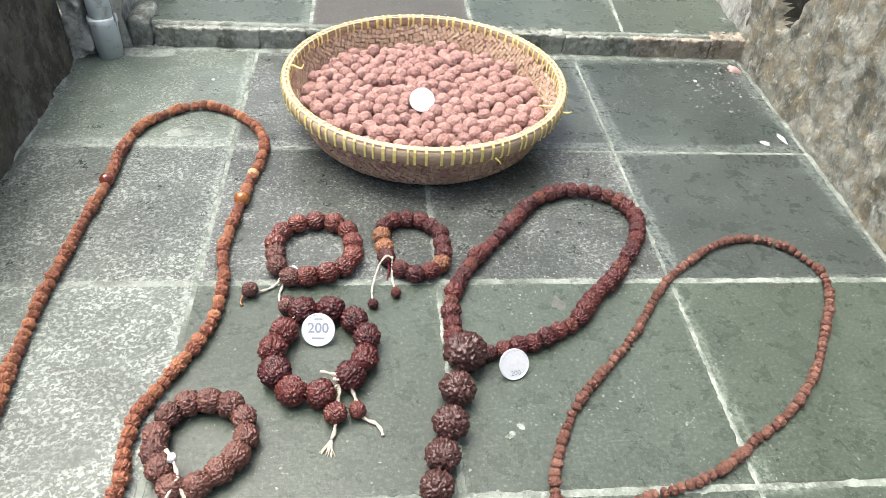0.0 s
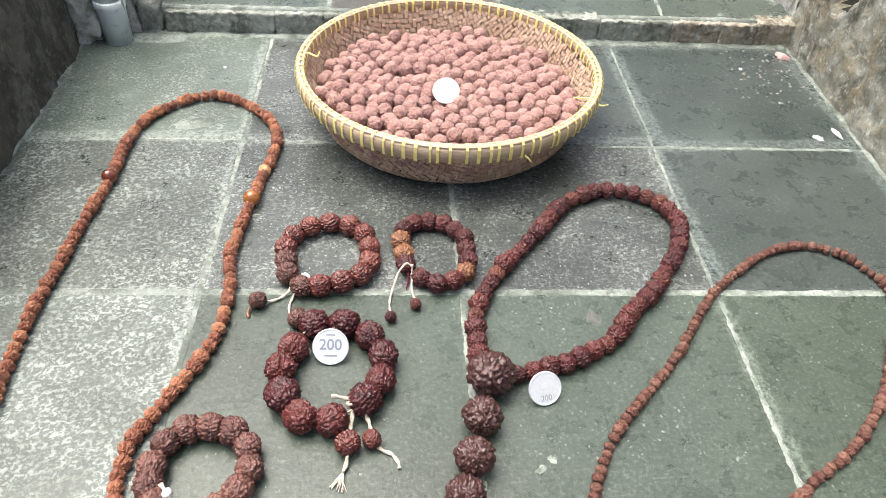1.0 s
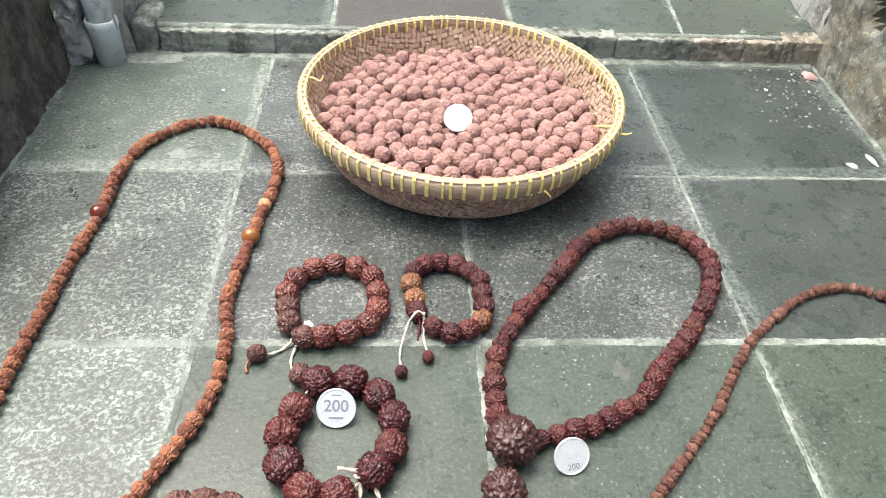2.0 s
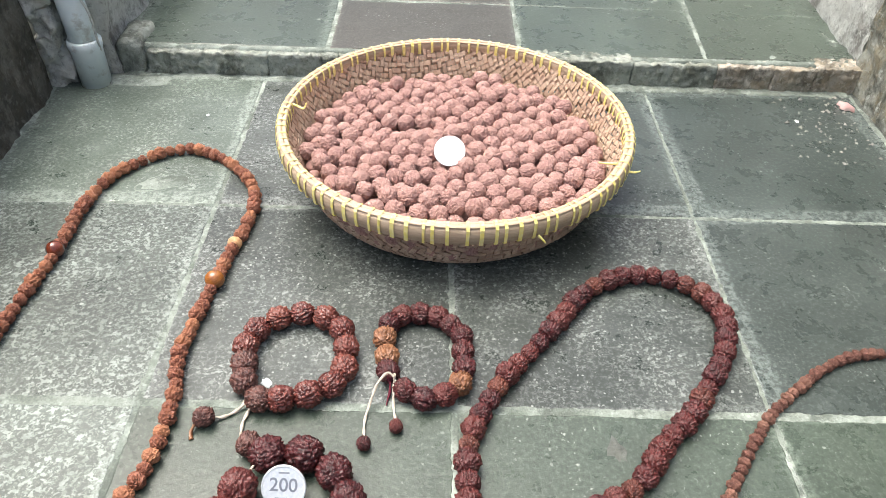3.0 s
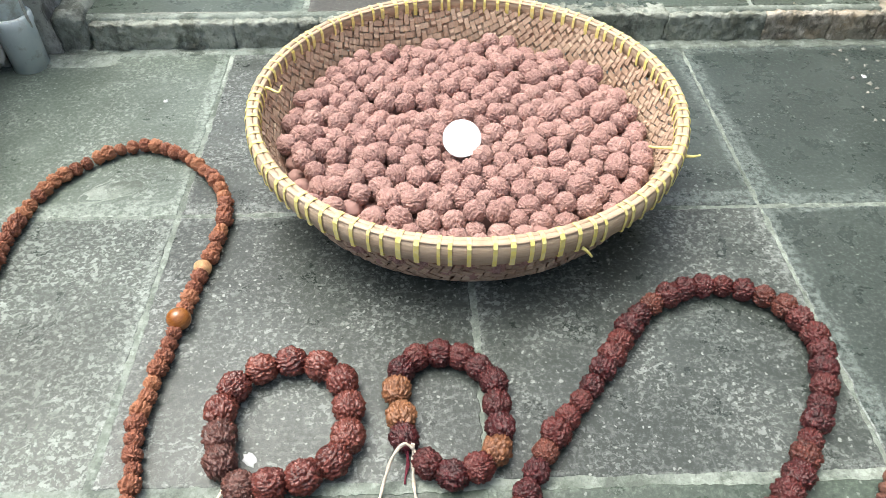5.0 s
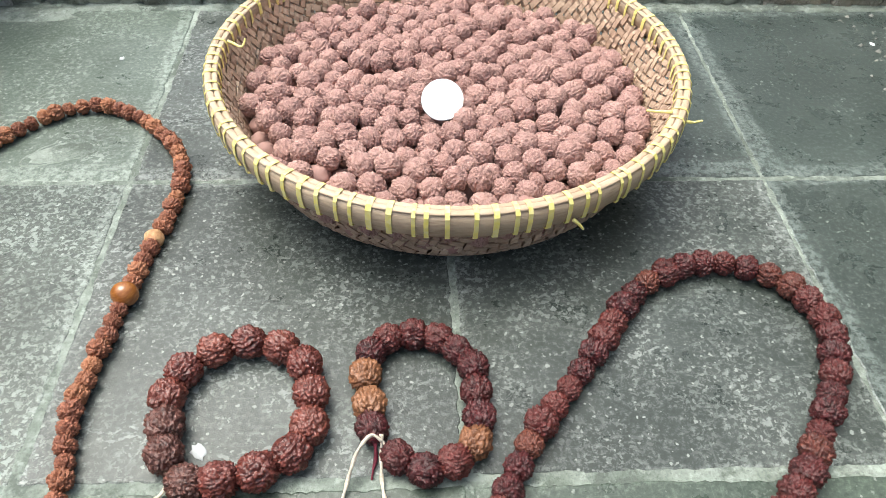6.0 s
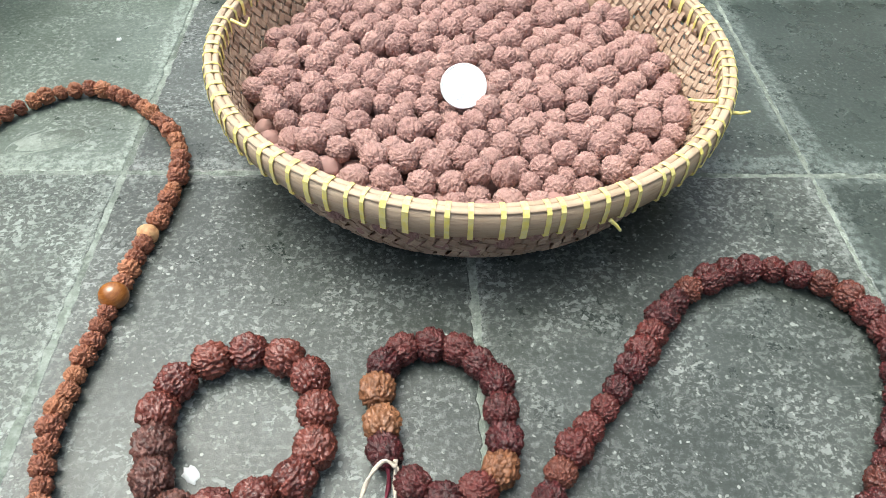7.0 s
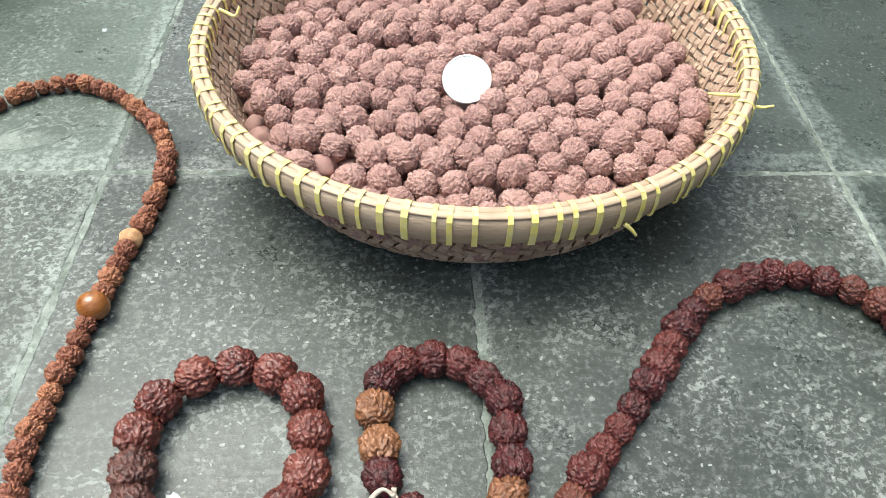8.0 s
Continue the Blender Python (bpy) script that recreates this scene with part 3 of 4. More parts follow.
ORANGE = bead_set(6, 1, 5, 0.50, 3.3, 5, 0.90, BEAD_ORANGE)
TAN = bead_set(5, 21, 4, 0.46, 2.9, 5, 0.80, BEAD_TAN)
MAROON = bead_set(6, 41, 5, 0.42, 3.9, 5, 0.99, BEAD_MAROON)
BROWN = bead_set(5, 61, 5, 0.40, 4.7, 5, 1.09, BEAD_BROWN)
UMBER = bead_set(5, 81, 5, 0.40, 4.7, 5, 1.09, BEAD_UMBER)
GURU = bead_set(5, 101, 5, 0.40, 4.6, 8, 0.98, BEAD_GURU)
OCHRE = bead_set(2, 121, 5, 0.40, 4.0, 5, 1.09, BEAD_OCHRE)
WINE = bead_set(5, 141, 5, 0.40, 5.8, 6, 1.09, BEAD_MAROON)
RUST = bead_set(3, 191, 5, 0.42, 3.9, 5, 0.99, BEAD_RUST)
PLUM = bead_set(5, 171, 5, 0.40, 4.7, 5, 1.09, BEAD_MAROON)
PALE = bead_set(1, 161, 4, 0.16, 3.0, 5, 0.92, BEAD_PALE)

# long orange-brown prayer beads
rng = random.Random(11)
mala_orange = new("prayer_beads")
tagged(mala_orange, "long orange-brown seed bead necklace lying on the tiles", "necklace", "strings of prayer beads")
LEFT = [(-0.300, -0.20), (-0.306, -0.12), (-0.309, -0.068), (-0.309, -0.012), (-0.304, 0.055), (-0.299, 0.109), (-0.295, 0.145), (-0.294, 0.195), (-0.284, 0.240), (-0.261, 0.268), (-0.237, 0.282),
        (-0.213, 0.278), (-0.185, 0.258), (-0.165, 0.231), (-0.1575, 0.203), (-0.1595, 0.168), (-0.164, 0.149), (-0.169, 0.117), (-0.1755, 0.073), (-0.1785, 0.042), (-0.1745, 0.008),
        (-0.175, -0.024), (-0.181, -0.053), (-0.193, -0.079), (-0.205, -0.104), (-0.215, -0.124), (-0.217, -0.148), (-0.215, -0.168), (-0.217, -0.19), (-0.225, -0.25), (-0.26, -0.275), (-0.29, -0.25)]
strand(mala_orange, LEFT, True, 0.0086, 0.0053, (ORANGE,), lambda i, n, r: 0, rng,
       special=((-0.2955, 0.142, SMOOTH[1], 0.0068), (-0.171, 0.1105, SMOOTH[0], 0.0072), (-0.160, 0.155, PALE[0], 0.0054)))

# fine tan prayer beads
mala_tan = new("prayer_beads")
tagged(mala_tan, "fine dull reddish-tan seed bead necklace lying on the tiles", "necklace", "strings of prayer beads")
RIGHT = [(0.052, -0.23), (0.054, -0.203), (0.059, -0.182), (0.070, -0.157), (0.084, -0.135), (0.101, -0.116), (0.125, -0.093), (0.148, -0.069), (0.169, -0.042), (0.190, -0.016), (0.216, 0.007),
         (0.248, 0.029), (0.277, 0.040), (0.300, 0.041), (0.322, 0.029), (0.334, 0.010), (0.339, -0.012), (0.329, -0.039), (0.308, -0.071), (0.284, -0.105), (0.261, -0.130),
         (0.235, -0.151), (0.203, -0.170), (0.175, -0.188), (0.151, -0.198), (0.130, -0.203), (0.105, -0.210), (0.080, -0.235), (0.062, -0.245)]
strand(mala_tan, RIGHT, True, 0.0064, 0.0041, (TAN,), lambda i, n, r: 0, rng)

# dark maroon prayer beads with large head beads
mala_maroon = new("prayer_beads")
tagged(mala_maroon, "dark maroon seed bead necklace with large blackish head beads", "necklace", "strings of prayer beads")
MID = [(0.004, -0.066), (0.005, -0.053), (0.006, -0.032), (0.0165, -0.007), (0.029, 0.0145), (0.052, 0.042), (0.074, 0.068), (0.098, 0.097), (0.126, 0.113), (0.155, 0.115), (0.180, 0.102), (0.192, 0.078),
       (0.189, 0.053), (0.172, 0.023), (0.147, -0.009), (0.124, -0.031), (0.104, -0.055), (0.080, -0.069), (0.063, -0.077), (0.043, -0.081), (0.029, -0.084)]
strand(mala_maroon, MID, False, 0.0119, 0.0073, (MAROON, RUST), lambda i, n, r: 1 if r.random() < 0.14 else 0, rng)
for i, (gx, gy, gr) in enumerate(((0.010, -0.090, 0.0158), (0.001, -0.120, 0.0128), (-0.007, -0.148, 0.0124), (-0.015, -0.172, 0.0116), (-0.021, -0.194, 0.0112), (-0.026, -0.215, 0.0105))):
    put_bead(GURU[i % 5], mala_maroon, (gx, gy, gr * 0.96), gr, radians(72), rng, "head_bead")

# bracelets


def bracelet(label, spots, radius, choose, rng, scatter=0.0):
    thing = new("bracelet")
    tagged(thing, label, "bracelet", "bead bracelets")
    n = len(spots)
    for i, (px, py) in enumerate(spots):
        a, b = spots[i - 1], spots[(i + 1) % n]
        r = radius * rng.uniform(0.96, 1.05)
        put_bead(choose(i, rng), thing, (px, py, r * 0.96), r, math.atan2(b[1] - a[1], b[0] - a[0]), rng)
    cord, _ = spline([(px, py, radius * 0.96) for px, py in spots], True, 0.004)
    tube("cord", [tuple(p) for p in cord], 0.0008, COTTON, thing, 5, 0.003)
    return thing


RING_BROWN = [(-0.102, 0.075), (-0.086, 0.071), (-0.074, 0.060), (-0.070, 0.044), (-0.070, 0.027), (-0.077, 0.014), (-0.091, 0.006), (-0.107, 0.003), (-0.121, 0.003), (-0.132, 0.017), (-0.134, 0.031), (-0.136, 0.046), (-0.131, 0.060), (-0.118, 0.071)]
RING_OVAL = [(-0.021, 0.076), (-0.009, 0.073), (0.0, 0.065), (0.007, 0.055), (0.007, 0.041), (0.007, 0.027), (0.004, 0.015), (-0.006, 0.006), (-0.019, 0.003), (-0.031, 0.010), (-0.042, 0.025), (-0.043, 0.037), (-0.045, 0.053), (-0.042, 0.066), (-0.034, 0.074)]
RING_WINE = [(-0.109, -0.037), (-0.088, -0.037), (-0.070, -0.049), (-0.061, -0.067), (-0.063, -0.087), (-0.073, -0.103), (-0.094, -0.117), (-0.114, -0.114), (-0.126, -0.097), (-0.129, -0.075), (-0.122, -0.058)]
RING_UMBER = [(-0.182, -0.119), (-0.168, -0.118), (-0.154, -0.122), (-0.144, -0.133), (-0.141, -0.148), (-0.146, -0.162), (-0.155, -0.172), (-0.167, -0.181), (-0.183, -0.181), (-0.192, -0.168), (-0.197, -0.156), (-0.198, -0.143), (-0.193, -0.128)]
ring_brown = bracelet("red-brown wrinkled seed bracelet with a cream tassel cord", RING_BROWN, 0.0086, lambda i, r: r.choice(UMBER if i in (8, 9, 10) else BROWN), rng)
ring_oval = bracelet("dark maroon oval seed bracelet with ochre beads and cream cord", RING_OVAL, 0.0078, lambda i, r: r.choice(OCHRE if i in (6, 11, 12) else PLUM), rng)
ring_wine = bracelet("large wine-red seed bracelet with knotted cream cord", RING_WINE, 0.0106, lambda i, r: r.choice(WINE), rng)
ring_umber = bracelet("dull umber seed bracelet with a white knotted cord", RING_UMBER, 0.0088, lambda i, r: r.choice(UMBER), rng)


def knot(parent, p, r, material=COTTON):
    """A small overhand knot: a lumpy cord wound on itself."""
    pts = []
    for i in range(15):
        a = i * 0.95
        pts.append((p[0] + r * 0.62 * math.cos(a), p[1] + r * 0.62 * math.sin(a), p[2] + r * 0.5 * math.sin(a * 1.7)))
    return tube("knot", pts, r * 0.5, material, parent, 6, 0.0008)


def fray(parent, p, heading, length, rng, count=13):
    """Loose cotton ends fanning out on the floor."""
    bm_pts = []
    for i in range(count):
        a = heading + rng.uniform(-0.5, 0.5)
        l = length * rng.uniform(0.6, 1.05)
        bm_pts.append([(p[0], p[1], p[2]), (p[0] + 0.5 * l * math.cos(a), p[1] + 0.5 * l * math.sin(a), 0.0022), (p[0] + l * math.cos(a + rng.uniform(-0.2, 0.2)), p[1] + l * math.sin(a), 0.0008)])
    for pts in bm_pts:
        tube("thread", pts, 0.00042, COTTON, parent, 4, 0.002, 0, 0.6)


# tassels
knot(ring_brown, (-0.1275, 0.0095, 0.006), 0.0030)
string_1 = tube("string", [(-0.1275, 0.0095, 0.006), (-0.131, 0.002, 0.003), (-0.137, -0.003, 0.0016), (-0.143, -0.006, 0.002), (-0.150, -0.008, 0.005)], 0.00095, COTTON, ring_brown, 8, 0.0006, 0.5)
string_2 = tube("string", [(-0.1275, 0.0095, 0.006), (-0.1265, 0.001, 0.0025), (-0.129, -0.009, 0.0014), (-0.1285, -0.018, 0.002), (-0.124, -0.026, 0.006)], 0.00095, COTTON, ring_brown, 8, 0.0006, 0.5)
put_bead(UMBER[1], string_1, (-0.152, -0.0085, 0.0062), 0.0064, radians(215), rng, "tassel_bead")
put_bead(UMBER[3], string_2, (-0.1215, -0.0285, 0.0072), 0.0074, radians(250), rng, "tassel_bead")
string_3 = tube("string", [(-0.156, -0.011, 0.005), (-0.1585, -0.0165, 0.002), (-0.1575, -0.021, 0.001)], 0.0011, BEAD_OCHRE, ring_brown, 6, 0.0008, 0.5)
knot(ring_oval, (-0.041, 0.020, 0.008), 0.0026, THREAD_RED)
tube("thread", [(-0.041, 0.020, 0.008), (-0.0405, 0.013, 0.003), (-0.042, 0.007, 0.001), (-0.0425, 0.003, 0.001)], 0.0012, THREAD_RED, ring_oval, 6, 0.0008, 0.5, 0.4)
string_4 = tube("string", [(-0.0375, 0.0140, 0.0150), (-0.0420, 0.0155, 0.0172), (-0.0480, 0.0110, 0.0125), (-0.0530, 0.001, 0.004), (-0.0555, -0.010, 0.0015), (-0.055, -0.0235, 0.004)], 0.0008, COTTON, ring_oval, 8, 0.0006, 0.4)
string_5 = tube("string", [(-0.0375, 0.0170, 0.0150), (-0.0380, 0.010, 0.008), (-0.038, 0.001, 0.002), (-0.0365, -0.010, 0.004)], 0.0008, COTTON, ring_oval, 8, 0.0006, 0.4)
put_bead(WINE[2], string_4, (-0.055, -0.0265, 0.0042), 0.0044, radians(268), rng, "tassel_bead")
put_bead(WINE[1], string_5, (-0.0362, -0.0145, 0.0042), 0.0043, radians(280), rng, "tassel_bead")
knot(ring_wine, (-0.082, -0.1065, 0.0125), 0.0034)
string_6 = tube("string", [(-0.094, -0.106, 0.0195), (-0.087, -0.1055, 0.0165), (-0.082, -0.1065, 0.0125), (-0.0815, -0.116, 0.006), (-0.0835, -0.125, 0.006)], 0.0012, COTTON, ring_wine, 8, 0.0006, 0.5)
string_7 = tube("string", [(-0.082, -0.1065, 0.0135), (-0.076, -0.109, 0.0115), (-0.071, -0.116, 0.005), (-0.0695, -0.124, 0.005)], 0.0012, COTTON, ring_wine, 8, 0.0006, 0.5)
put_bead(BROWN[2], string_6, (-0.0838, -0.1325, 0.0076), 0.0078, radians(10), rng, "tassel_bead")
put_bead(BROWN[4], string_7, (-0.0690, -0.1295, 0.0060), 0.0061, radians(290), rng, "tassel_bead")
string_8 = tube("string", [(-0.084, -0.138, 0.006), (-0.0845, -0.144, 0.003), (-0.0865, -0.149, 0.0018)], 0.0012, COTTON, ring_wine, 8, 0.0006, 0.5)
fray(ring_wine, (-0.0865, -0.149, 0.0018), radians(255), 0.013, rng)
string_9 = tube("string", [(-0.0665, -0.133, 0.004), (-0.062, -0.1355, 0.0016), (-0.057, -0.138, 0.0014), (-0.0535, -0.143, 0.0014), (-0.0522, -0.148, 0.0012)], 0.0012, COTTON, ring_wine, 8, 0.0006, 0.5)
knot(ring_umber, (-0.1835, -0.1655, 0.0155), 0.0028, PAPER)
string_10 = tube("string", [(-0.188, -0.160, 0.0165), (-0.1835, -0.1655, 0.0155), (-0.180, -0.173, 0.012), (-0.176, -0.184, 0.010), (-0.170, -0.195, 0.003)], 0.0012, COTTON, ring_umber, 8, 0.0006, 0.5)
string_11 = tube("string", [(-0.178, -0.178, 0.014), (-0.182, -0.187, 0.012), (-0.187, -0.197, 0.003)], 0.0012, COTTON, ring_umber, 8, 0.0006, 0.5)

# ---- woven basket ----
BX, BY = 0.009, 0.253
basket = new("basket")
basket.location = (BX, BY, 0)
tagged(basket, "round shallow woven bamboo basket with yellow-tied rim", "basket")
PROFILE = [(0.0, 0.0030), (0.110, 0.0030), (0.1195, 0.0045), (0.1250, 0.0100), (0.1290, 0.020), (0.1345, 0.036), (0.1410, 0.052), (0.1425, 0.0575)]
_pr = np.array(PROFILE)
_ps = np.concatenate([[0], np.cumsum(np.hypot(np.diff(_pr[:, 0]), np.diff(_pr[:, 1])))])


def bowl(px, py, lift):
    """A point of the flat weave laid into the bowl, raised along its normal."""
    s = math.hypot(px, py)
    a = math.atan2(py, px)
    r, z = np.interp(s, _ps, _pr[:, 0]), np.interp(s, _ps, _pr[:, 1])
    r2, z2 = np.interp(s + 0.004, _ps, _pr[:, 0]), np.interp(s + 0.004, _ps, _pr[:, 1])
    tx, tz = r2 - r, z2 - z
    l = math.hypot(tx, tz) or 1.0
    if s + 0.004 > _ps[-1]:
        tx, tz, l = 0.42, 0.9, 1.0
    nr, nz = -tz / l, tx / l
    r += nr * lift
    return (r * math.cos(a), r * math.sin(a), z + nz * lift)


PITCH, S_MAX = 0.0053, float(_ps[-1])
TURN_W = radians(14)
rng = random.Random(7)


def weave_strip(index, direction):
    """One flat bamboo strip, two over and two under the strips that cross it."""
    q = index * PITCH
    half = math.sqrt(max(0.0, S_MAX ** 2 - q * q))
    if half < 0.012:
        return
    n = int(2 * half / (PITCH * 0.5))
    w = PITCH * rng.uniform(0.37, 0.44)
    verts, faces = [], []
    for i in range(n + 1):
        u = -half + 2 * half * i / n
        j = math.floor(u / PITCH + 0.5)
        phase = (index + j) % 4 if direction == 0 else (index + j + 2) % 4
        up = 0.0014 if phase < 2 else -0.0014
        nxt = math.floor((u + PITCH * 0.25) / PITCH + 0.5)
        if nxt != j:
            up *= 0.5
        for e, dz in ((-w, 0.0003), (w, 0.0003), (w, -0.0003), (-w, -0.0003)):
            a, b = (u, q + e) if direction == 0 else (q + e, u)
            x2, y2 = a * math.cos(TURN_W) - b * math.sin(TURN_W), a * math.sin(TURN_W) + b * math.cos(TURN_W)
            s = math.hypot(x2, y2)
            if s > S_MAX:
                x2, y2 = x2 * S_MAX / s, y2 * S_MAX / s
            verts.append(bowl(x2, y2, up + dz))
    for i in range(n):
        for k in range(4):
            l = (k + 1) % 4
            faces.append((i * 4 + k, (i + 1) * 4 + k, (i + 1) * 4 + l, i * 4 + l))
    faces += [(0, 1, 2, 3), (n * 4 + 3, n * 4 + 2, n * 4 + 1, n * 4)]
    mesh_ob("strip", verts, faces, BAMBOO_WEAVE, basket)


for d in (0, 1):
    for i in range(-31, 32):
        weave_strip(i, d)


def rim_z(z):
    return 0.0465 + 0.70 * (z - 0.0445)


# the rim: an outer hoop, an inner hoop and split canes along the top
outer_hoop = lathe("outer_hoop", [(0.1432, rim_z(0.0420)), (0.1450, rim_z(0.0410)), (0.1470, rim_z(0.0424)), (0.1482, rim_z(0.0530)), (0.1479, rim_z(0.0595)), (0.1466, rim_z(0.0622)), (0.1444, rim_z(0.0622)), (0.1434, rim_z(0.058))], BAMBOO_RIM, basket, 160)
lathe("inner_hoop", [(0.1424, rim_z(0.0480)), (0.1412, rim_z(0.0485)), (0.1398, rim_z(0.0500)), (0.1395, rim_z(0.0570)), (0.1400, rim_z(0.0612)), (0.1414, rim_z(0.0622)), (0.1424, rim_z(0.060))], BAMBOO_RIM, basket, 160)
for r, wide, z in ((0.1414, 0.0018, 0.0624), (0.1452, 0.0021, 0.0632)):
    prof = [(r + wide * math.cos(a), rim_z(z) + 0.0010 * math.sin(a)) for a in np.linspace(0, 2 * math.pi, 11)[:-1]]
    lathe("cane", prof, BAMBOO_RIM, basket, 160)


def tie_mesh(width):
    """A flat plastic band wrapped round the rim's section."""
    sec = [(0.1390, 0.0480), (0.1387, 0.0540), (0.1390, 0.0605), (0.1404, 0.0641), (0.1434, 0.0652), (0.1464, 0.0648), (0.1484, 0.0610), (0.1488, 0.0530), (0.1480, 0.0420), (0.1452, 0.0405), (0.1425, 0.0414), (0.1405, 0.0465)]
    sec = [(r, rim_z(z)) for r, z in sec]
    verts, faces, m = [], [], len(sec)
    cr, cz = 0.1438, rim_z(0.0545)
    for side in (-width / 2, width / 2):
        for grow in (-0.0002, 0.00015):
            for r, z in sec:
                d = math.hypot(r - cr, z - cz)
                verts.append((r + (r - cr) / d * grow, side, z + (z - cz) / d * grow))
    for i in range(m):
        k = (i + 1) % m
        a, b, c, d = i, m + i, 2 * m + i, 3 * m + i
        a2, b2, c2, d2 = k, m + k, 2 * m + k, 3 * m + k
        faces += [(b, d, d2, b2), (a, a2, c2, c), (a, b, b2, a2), (c, c2, d2, d)]
    me = bpy.data.meshes.new("tie")
    me.from_pydata(verts, [], faces)
    me.materials.append(YELLOW_TIE)
    return me


TIES = [tie_mesh(w) for w in (0.0019, 0.0024, 0.0030)]
TIE_COUNT = 92
for i in range(TIE_COUNT):
    ob = new("tie", rng.choice(TIES))
    ob.parent = outer_hoop
    ob.matrix_local = Matrix.Rotation(2 * math.pi * (i + rng.uniform(-0.22, 0.22)) / TIE_COUNT, 4, "Z") @ Matrix.Rotation(rng.uniform(-0.012, 0.012), 4, "X")


def loose_end(angle, pts):
    """A curl of the plastic band standing off the rim; pts in (outwards, along, up)."""
    c, s = math.cos(angle), math.sin(angle)
    tube("tie_end", [(r * c - t * s, r * s + t * c, z) for r, t, z in pts], 0.0011, YELLOW_TIE, outer_hoop, 6, 0.001, 0, 0.6)


loose_end(radians(172), [(0.139, 0.0, 0.058), (0.135, 0.001, 0.057), (0.129, 0.004, 0.057), (0.127, 0.001, 0.061)])
loose_end(radians(-30), [(0.140, 0.0, 0.061), (0.132, -0.002, 0.060), (0.126, -0.001, 0.058)])
loose_end(radians(-27), [(0.148, 0.0, 0.052), (0.153, 0.003, 0.051), (0.157, 0.002, 0.054)])
loose_end(radians(-69), [(0.148, 0.0, 0.046), (0.1500, 0.003, 0.043), (0.1515, 0.005, 0.040)])

# loose seeds heaped in the basket: an uneven top layer pushed apart over a second one
rs = np.random.RandomState(5)
HEAP_X, HEAP_Y, HEAP_R = -0.002, -0.005, 0.1225


def layer(count, level, sway, reach):
    """Seeds spread over the heap at about one level until they hardly overlap."""
    r = rs.uniform(0.0067, 0.0082, count)
    a, d = rs.uniform(0, 2 * np.pi, count), reach * np.sqrt(rs.uniform(0, 1, count))
    p = np.stack([d * np.cos(a), d * np.sin(a), np.zeros(count)], 1)
    lift = rs.normal(0, 0.0022, count)
    for _ in range(220):
        swell = np.array([noise.noise(Vector((x * 34, y * 34, level * 90))) for x, y, _z in p]) if _ % 20 == 0 else swell
        p[:, 2] = level + sway * swell + lift - 0.004 * (np.hypot(p[:, 0], p[:, 1]) / reach) ** 3
        D = p[:, None, :] - p[None, :, :]
        L = np.sqrt((D * D).sum(2)) + np.eye(count)
        over = (r[:, None] + r[None, :]) * 0.985 - L
        np.fill_diagonal(over, -1)
        p[:, :2] += ((D / L[:, :, None])[:, :, :2] * (np.where(over > 0, over, 0) * 0.3)[:, :, None]).sum(1)
        rr = np.hypot(p[:, 0], p[:, 1])
        p[:, :2] *= np.where(rr > reach, reach / np.maximum(rr, 1e-6), 1.0)[:, None]
    p[:, 0] += HEAP_X
    p[:, 1] += HEAP_Y
    return p, r


TOP_P, TOP_R = layer(274, 0.0345, 0.0050, HEAP_R)
LOW_P, LOW_R = layer(265, 0.0250, 0.0015, HEAP_R - 0.004)
DUSTY = bead_set(8, 201, 5, 0.31, 5.0, 6, 1.03, BEAD_DUSTY)
DUSTY_LOW = bead_set(3, 231, 3, 0.40, 3.6, 5, 0.97, BEAD_DUSTY)
rng = random.Random(19)
COIN_AT = (-0.0060, -0.0340)
COIN_C = Matrix.Translation((BX, BY, 0)) @ pose(*COIN_AT, 0.0, 40, 0, -6)
COIN_C.translation.z = 0.0475
for p, r in zip(TOP_P, TOP_R):
    under = (COIN_C.inverted() @ Vector((BX + p[0], BY + p[1], p[2]))).z
    if math.hypot(p[0] - COIN_AT[0], p[1] - COIN_AT[1]) < 0.0135 and under > -r:
        p[2] -= min(0.008, under + r)
    ob = new("seed_bead", rng.choice(DUSTY))
    ob.matrix_world = Matrix.Translation((BX + p[0], BY + p[1], p[2])) @ Euler((rng.uniform(0, 6.28), rng.uniform(0, 6.28), rng.uniform(0, 6.28))).to_matrix().to_4x4() @ Matrix.Diagonal((r * rng.uniform(0.96, 1.08), r, r, 1))
    tagged(ob, "dusty pinkish-brown loose seed bead in the basket", "seed bead", "loose seeds in the basket")
verts, faces = [], []
for i, (p, r) in enumerate(zip(LOW_P, LOW_R)):
    me = DUSTY_LOW[i % 3]
    o = len(verts)
    turn = Matrix.Rotation(i * 1.3, 3, "X") @ Matrix.Rotation(i * 0.7, 3, "Z")
    verts += [Vector((BX + p[0], BY + p[1], p[2])) + turn @ v.co * r for v in me.vertices]
    faces += [tuple(o + k for k in q.vertices) for q in me.polygons]
tagged(mesh_ob("seed_heap", verts, faces, BEAD_DUSTY, None, True), "dusty pinkish-brown seeds buried deeper in the basket", "seeds", kind="stuff")


